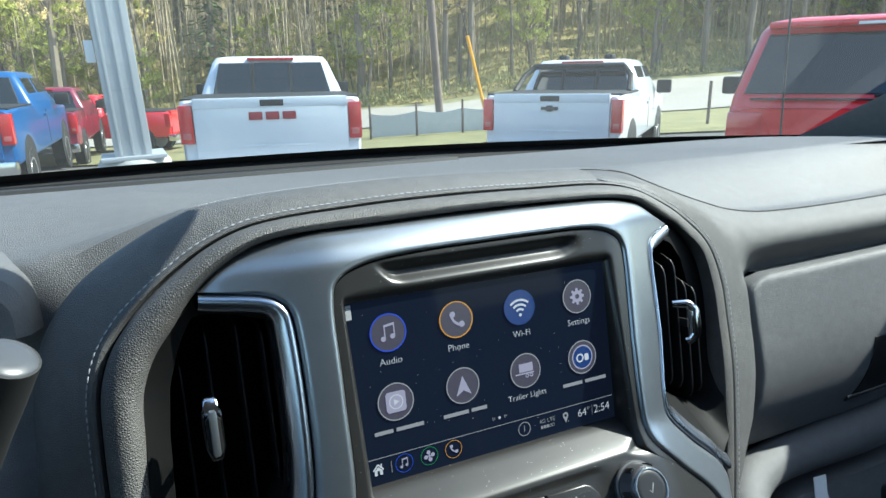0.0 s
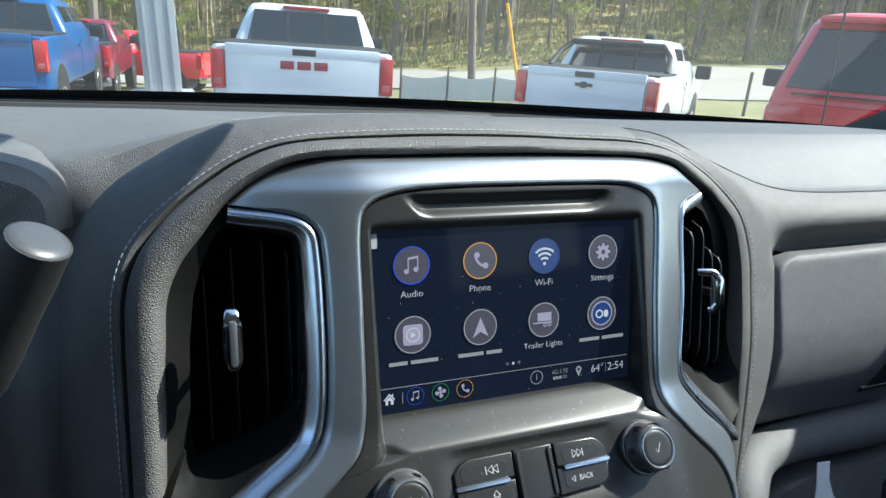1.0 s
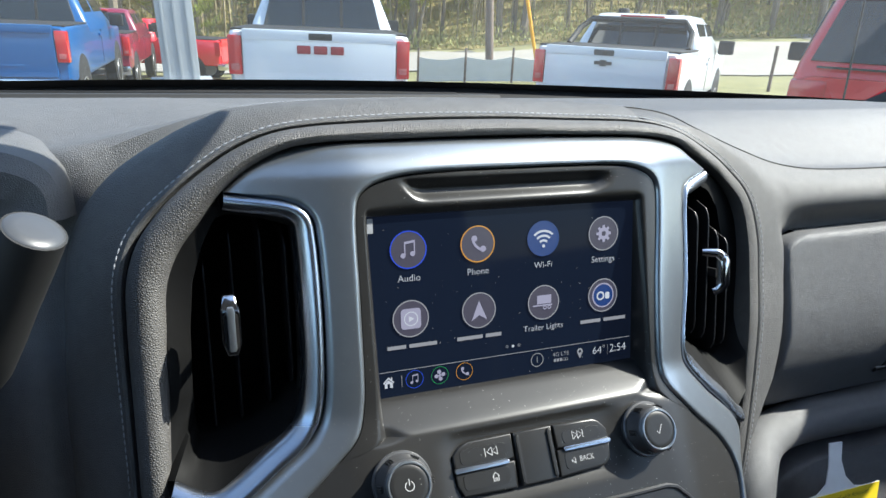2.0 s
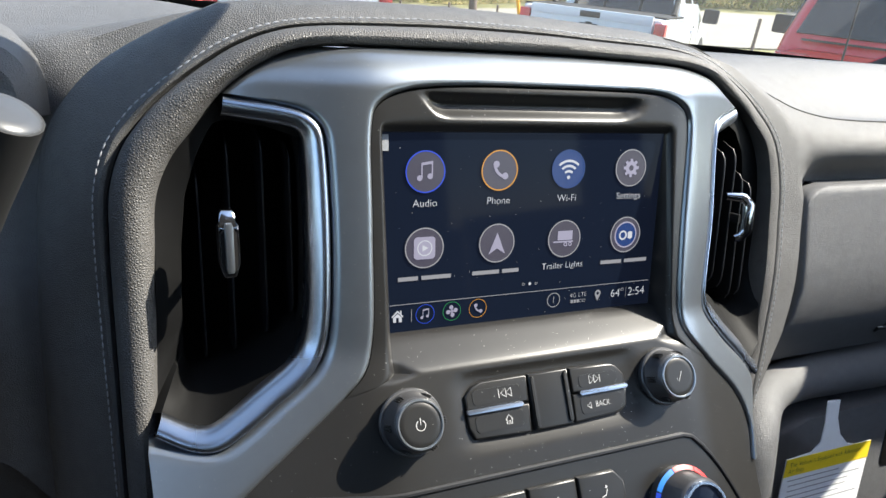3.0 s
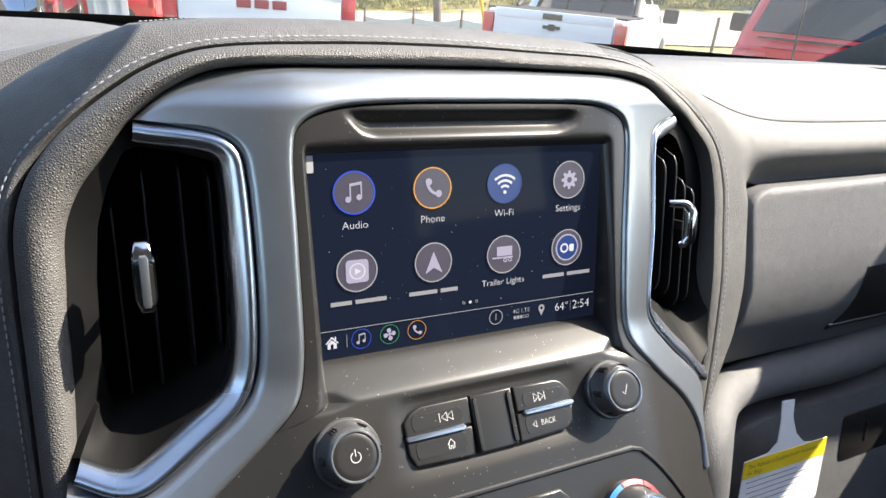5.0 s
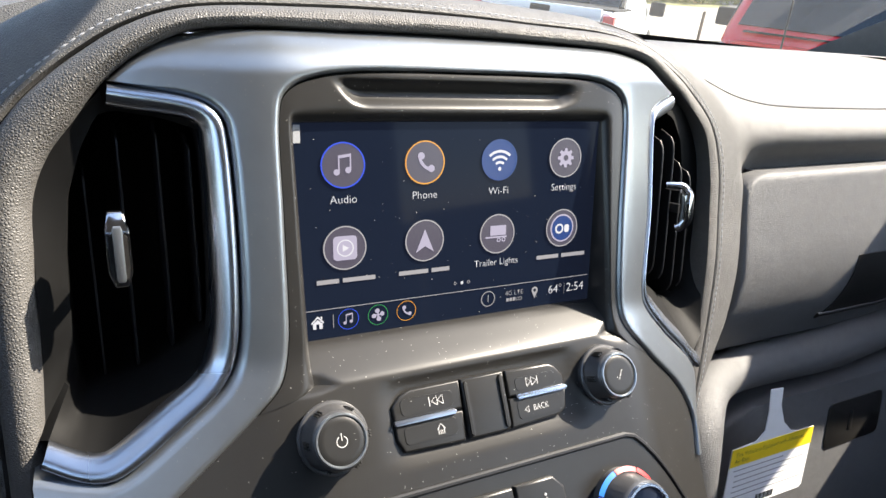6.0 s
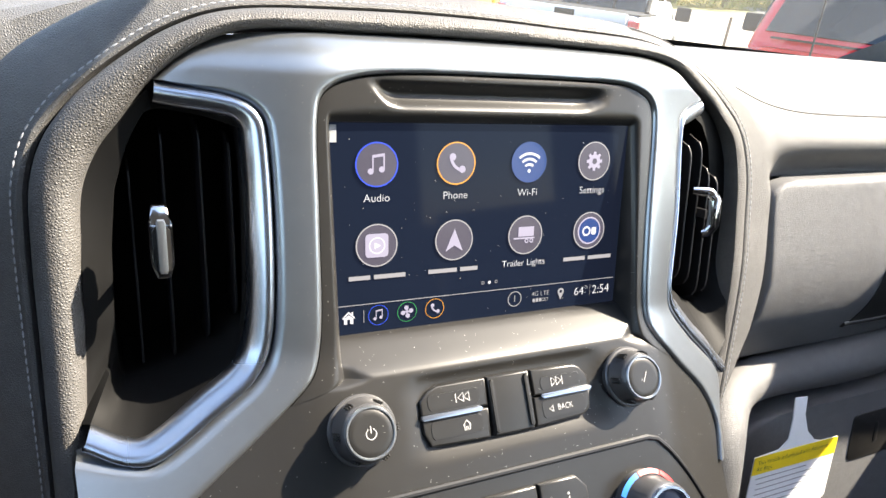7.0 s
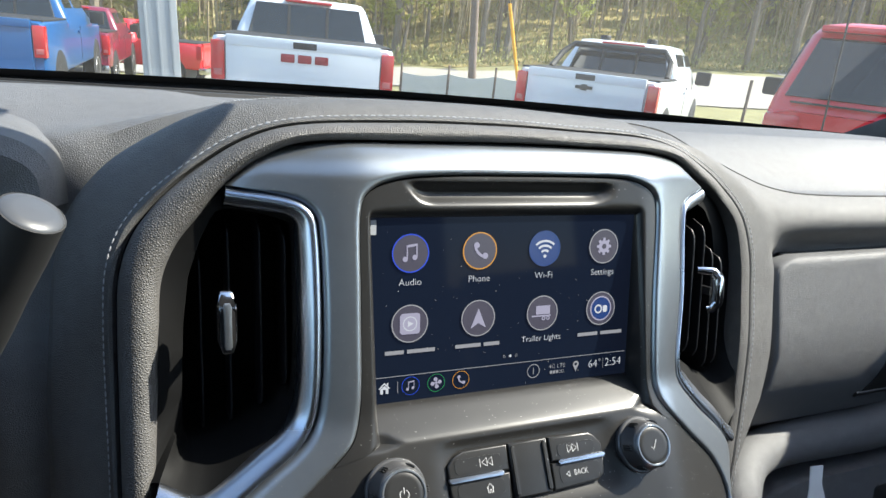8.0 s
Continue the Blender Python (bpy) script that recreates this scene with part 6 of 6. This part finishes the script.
part("heading", text_bm("This Vehicle is Equipped with Advanced", 0.0062, tag_frame(0.04, 0.095), "LEFT", 0.92), TAG_INK, tag)
part("heading", text_bm("Air Bags", 0.0062, tag_frame(0.04, 0.19), "LEFT", 0.92), TAG_INK, tag)
for i, (a, b) in enumerate(((0.06, 0.66), (0.08, 0.93), (0.08, 0.80), (0.08, 0.78), (0.08, 0.72), (0.08, 0.94))):
    v = 0.34 + 0.085 * i
    part("text_bar", tag_plate([(a, v), (b, v), (b, v + 0.014), (a, v + 0.014)], 0.0003, 0.0), TAG_TEXT, tag, smooth=False)
for k in range(14):
    u = 0.40 + 0.016 * k
    part("code_bar", tag_plate([(u, 0.86), (u + (0.006 if k % 3 else 0.011), 0.86), (u + (0.006 if k % 3 else 0.011), 0.96), (u, 0.96)], 0.0003, 0.0), TAG_INK, tag, smooth=False)


# ---- trees and far things ----
def tree_bm(rng, height, spread, limbs, lean=0.0):
    """Trunk and limbs of a leafless tree; returns the wood and the twig ends."""
    rows, ends = [], []
    bm = bmesh.new()

    def rod(points, r0, r1, segs):
        prev = None
        for i, p in enumerate(points):
            f = i / (len(points) - 1)
            r = r0 + (r1 - r0) * f
            ring = [bm.verts.new((p.x + r * math.cos(2 * math.pi * k / segs), p.y + r * math.sin(2 * math.pi * k / segs), p.z)) for k in range(segs)]
            if prev:
                for k in range(segs):
                    bm.faces.new((prev[k], prev[(k + 1) % segs], ring[(k + 1) % segs], ring[k]))
            prev = ring

    base = height * 0.016 + 0.03
    trunk = []
    x = y = 0.0
    for i in range(7):
        trunk.append(Vector((x, y, height * i / 6)))
        x += rng.uniform(-0.16, 0.16) + lean
        y += rng.uniform(-0.16, 0.16)
    rod(trunk, base, base * 0.25, 7)
    for i in range(limbs):
        f = rng.uniform(0.3, 0.97)
        k = min(5, int(f * 6))
        p = trunk[k].lerp(trunk[k + 1], f * 6 - k)
        a = rng.uniform(0, 2 * math.pi)
        length = spread * rng.uniform(0.4, 1.0) * (1.15 - f * 0.7)
        tip = p + Vector((math.cos(a) * length, math.sin(a) * length, length * rng.uniform(0.4, 1.1)))
        mid = p.lerp(tip, 0.5) + Vector((rng.uniform(-0.1, 0.1), rng.uniform(-0.1, 0.1), -0.08 * length))
        rod([p, mid, tip], base * 0.32 * (1.1 - f * 0.6), 0.008, 4)
        for g in range(4):
            q = mid.lerp(tip, rng.uniform(0.0, 1.0))
            e = q + Vector((rng.uniform(-1, 1), rng.uniform(-1, 1), rng.uniform(0.1, 1.0))) * length * 0.42
            rod([q, e], 0.012, 0.004, 3)
            ends.append((q, e))
    return bm, ends


def leaf_bm(rng, ends, per, size):
    """Small loose leaves round the twigs."""
    bm = bmesh.new()
    for q, e in ends:
        for k in range(per):
            p = q.lerp(e, rng.uniform(0.1, 1.15)) + Vector((rng.uniform(-1, 1), rng.uniform(-1, 1), rng.uniform(-1, 1))) * size * 1.6
            u = Vector((rng.uniform(-1, 1), rng.uniform(-1, 1), rng.uniform(-1, 1))).normalized() * size * rng.uniform(0.5, 1.2)
            v = u.orthogonal().normalized() * size * 0.6
            bm.faces.new([bm.verts.new(t) for t in (p - u, p + v * 0.8, p + u, p - v * 0.8)])
    return bm


def make_tree(seed, name, label, height, spread, limbs, leaf_mat, per, size, lean=0.0):
    rng = random.Random(seed)
    wood, ends = tree_bm(rng, height, spread, limbs, lean)
    t = thing(name, label, "tree", Matrix(), group="trees beyond the road")
    part("trunk", wood, BARK, t, "grey-brown trunk and limbs")
    part("crown", leaf_bm(rng, ends, per, size), leaf_mat, t, "sparse crown")
    return t


def conifer(seed):
    rng = random.Random(seed)
    t = thing("pine_tree", "dark green pine tree at the wood's edge", "tree", Matrix(), group="trees beyond the road")
    part("trunk", tube([(0, 0, 0), (0.05, 0, 6), (0, 0, 12)], [0.2, 0.14, 0.03], 8), BARK, t)
    bm = bmesh.new()
    for k in range(900):
        f = rng.uniform(0.0, 1.0)
        z = 2.0 + 10.2 * f
        r = (1 - f) * 2.1 * rng.uniform(0.25, 1.0) + 0.1
        a = rng.uniform(0, 2 * math.pi)
        p = Vector((r * math.cos(a), r * math.sin(a), z - r * 0.25))
        u = Vector((math.cos(a), math.sin(a), rng.uniform(-0.5, 0.1))).normalized() * rng.uniform(0.2, 0.42)
        v = Vector((-math.sin(a), math.cos(a), rng.uniform(-0.3, 0.3))) * 0.11
        bm.faces.new([bm.verts.new(q) for q in (p - u, p + v, p + u, p - v)])
    part("crown", bm, PINE, t, "dark needle crown")
    return t


ROADWISE = ALONG
rng = random.Random(11)
kinds = [make_tree(1, "bare_tree", "tall bare grey-brown tree with thin twigs", 13, 3.2, 34, TWIG, 40, 0.055), make_tree(2, "bare_tree", "tall bare grey-brown tree with thin twigs", 11, 2.6, 30, TWIG, 40, 0.05, 0.05),
         make_tree(3, "budding_tree", "slender tree with fresh yellow-green leaves", 8, 2.4, 30, LEAF, 40, 0.06), make_tree(4, "budding_tree", "low tree with fresh yellow-green leaves", 5, 2.2, 26, LEAF, 44, 0.06, -0.04), conifer(5)]
first = set()
for i in range(300):
    far = 38.8 + 32 * (i / 300) ** 1.2 + rng.uniform(-0.8, 0.8)
    along = rng.uniform(-46, 66)
    k = rng.choices(range(5), (4, 4, 8, 8, 0.5))[0]
    if along > 24 and rng.random() < 0.35:
        k = 4
    if far > 46 and k == 3:
        k = 0
    p = ROADWISE @ Vector((along, far, hill(far) - 0.2))
    p.z += lot(p.x, p.y)
    m = Matrix.Translation(p) @ Matrix.Rotation(rng.uniform(0, 6.28), 4, "Z")
    if k not in first:
        first.add(k)
        kinds[k].matrix_world = m
    else:
        t = copy_thing(kinds[k], m)
        s = rng.uniform(0.75, 1.3)
        t.scale = (s, s, s)


def brush():
    """Low tangled scrub along the wood's edge and between the trunks."""
    r = random.Random(21)
    bm = bmesh.new()
    for k in range(120000):
        far = 37.9 + 30 * r.random() ** 1.5
        p = ROADWISE @ Vector((r.uniform(-50, 70), far, hill(far) + (0.4 + min(3.2, (far - 37) * 0.3)) * r.random() ** 1.4))
        p.z += lot(p.x, p.y)
        a = r.uniform(0, 6.28)
        u = Vector((math.cos(a) * 0.5, math.sin(a) * 0.5, r.uniform(0.2, 1.2))) * r.uniform(0.06, 0.24)
        v = Vector((-math.sin(a), math.cos(a), r.uniform(-0.5, 0.5))) * r.uniform(0.012, 0.05)
        bm.faces.new([bm.verts.new(q) for q in (p - u, p + v, p + u, p - v)])
    return bm


tagged(link("scrub", brush(), material("tan_scrub", (0.29, 0.28, 0.11), 0.95, vary=0.5, scale=1.5), smooth=False), "tan and olive scrub along the wood's edge", "scrub", kind="stuff")


def thicket():
    """Thin bare saplings crowded behind the first trees."""
    r = random.Random(31)
    bm = bmesh.new()
    for k in range(2600):
        far = 41 + 36 * r.random()
        p = ROADWISE @ Vector((r.uniform(-50, 75), far, hill(far) - 0.2))
        p.z += lot(p.x, p.y)
        w, h = r.uniform(0.03, 0.10), r.uniform(5, 12)
        lean = Vector((r.uniform(-0.6, 0.6), r.uniform(-0.6, 0.6), h))
        foot = [bm.verts.new(p + Vector((w * math.cos(a), w * math.sin(a), 0))) for a in (0, 1.57, 3.14, 4.71)]
        tip = [bm.verts.new(p + lean + Vector((0.3 * w * math.cos(a), 0.3 * w * math.sin(a), 0))) for a in (0, 1.57, 3.14, 4.71)]
        for i in range(4):
            bm.faces.new((foot[i], foot[(i + 1) % 4], tip[(i + 1) % 4], tip[i]))
        for g in range(14):
            q = p + lean * r.uniform(0.25, 1.0)
            u = Vector((r.uniform(-1, 1), r.uniform(-1, 1), r.uniform(0.3, 1.2))) * r.uniform(0.3, 0.9)
            v = u.orthogonal().normalized() * r.uniform(0.010, 0.03)
            bm.faces.new([bm.verts.new(t) for t in (q, q + u * 0.5 + v, q + u, q + u * 0.5 - v)])
    return bm


tagged(link("thicket", thicket(), material("grey_brown_saplings", (0.33, 0.27, 0.17), 0.95, vary=0.5, scale=1.2), smooth=False), "thicket of thin bare grey-brown saplings", "thicket", kind="stuff")


# ---- small things beyond the lot ----
guy = thing("guy_wire", "guy wire with a bright yellow plastic guard", "guy wire", AROUND)
GA, GB = Vector((10.90, 17.95, lot(10.9, 17.95))), Vector((8.95, 17.70, 6.2))
part("wire", tube([GA, GB], 0.012, 5), WIRE, guy, "thin steel wire")
part("guard", tube([GA.lerp(GB, 0.02), GA.lerp(GB, 0.44)], 0.055, 8), YELLOW_GUARD, guy, "yellow plastic guard")
for h, y in ((7.4, 0.0), (8.6, 0.3)):
    line = [Vector((-40 + 5 * k, 17.7 + y + (-40 + 5 * k - 9) * -0.40, h - 0.9 * math.sin(math.pi * ((k * 5 - 49) % 45) / 45))) for k in range(25)]
    solo("overhead_wire", tube(line, 0.014, 5), WIRE, "thin black overhead wire across the road", "wire", AROUND, group="overhead wires")


def sagging_fence(x0, y0, x1, y1, n, height, name, label, mat):
    f = thing(name, label, "fence", AROUND)
    for k in range(n + 1):
        g = k / n
        x, y = x0 + (x1 - x0) * g, y0 + (y1 - y0) * g
        z = lot(x, y)
        part("post", tube([(x, y, z), (x, y, z + height + 0.25)], 0.035, 8), POLE_WOOD, f, "short wooden post")
    rows = []
    for h in (0.08, 0.5, 1.0):
        rows.append([Vector((x0 + (x1 - x0) * k / 24, y0 + (y1 - y0) * k / 24, lot(x0 + (x1 - x0) * k / 24, y0 + (y1 - y0) * k / 24) + h * height * (1 - 0.12 * abs(math.sin(math.pi * n * k / 24))))) for k in range(25)])
    part("fabric", sheet(rows, thick=0.01), mat, f, "pale fabric")
    return f


sagging_fence(6.6, 17.6, 10.4, 16.0, 3, 0.75, "fabric_fence", "low pale fabric fence on wooden posts", material("pale_fabric", (0.52, 0.52, 0.52), 0.8))
for x, y in ((13.3, 13.6), (15.2, 12.8)):
    solo("marker_post", tube([(x, y, lot(x, y)), (x, y, lot(x, y) + 1.25)], 0.045, 8), POLE_WOOD, "short brown marker post in the grass", "post", AROUND, group="marker posts")
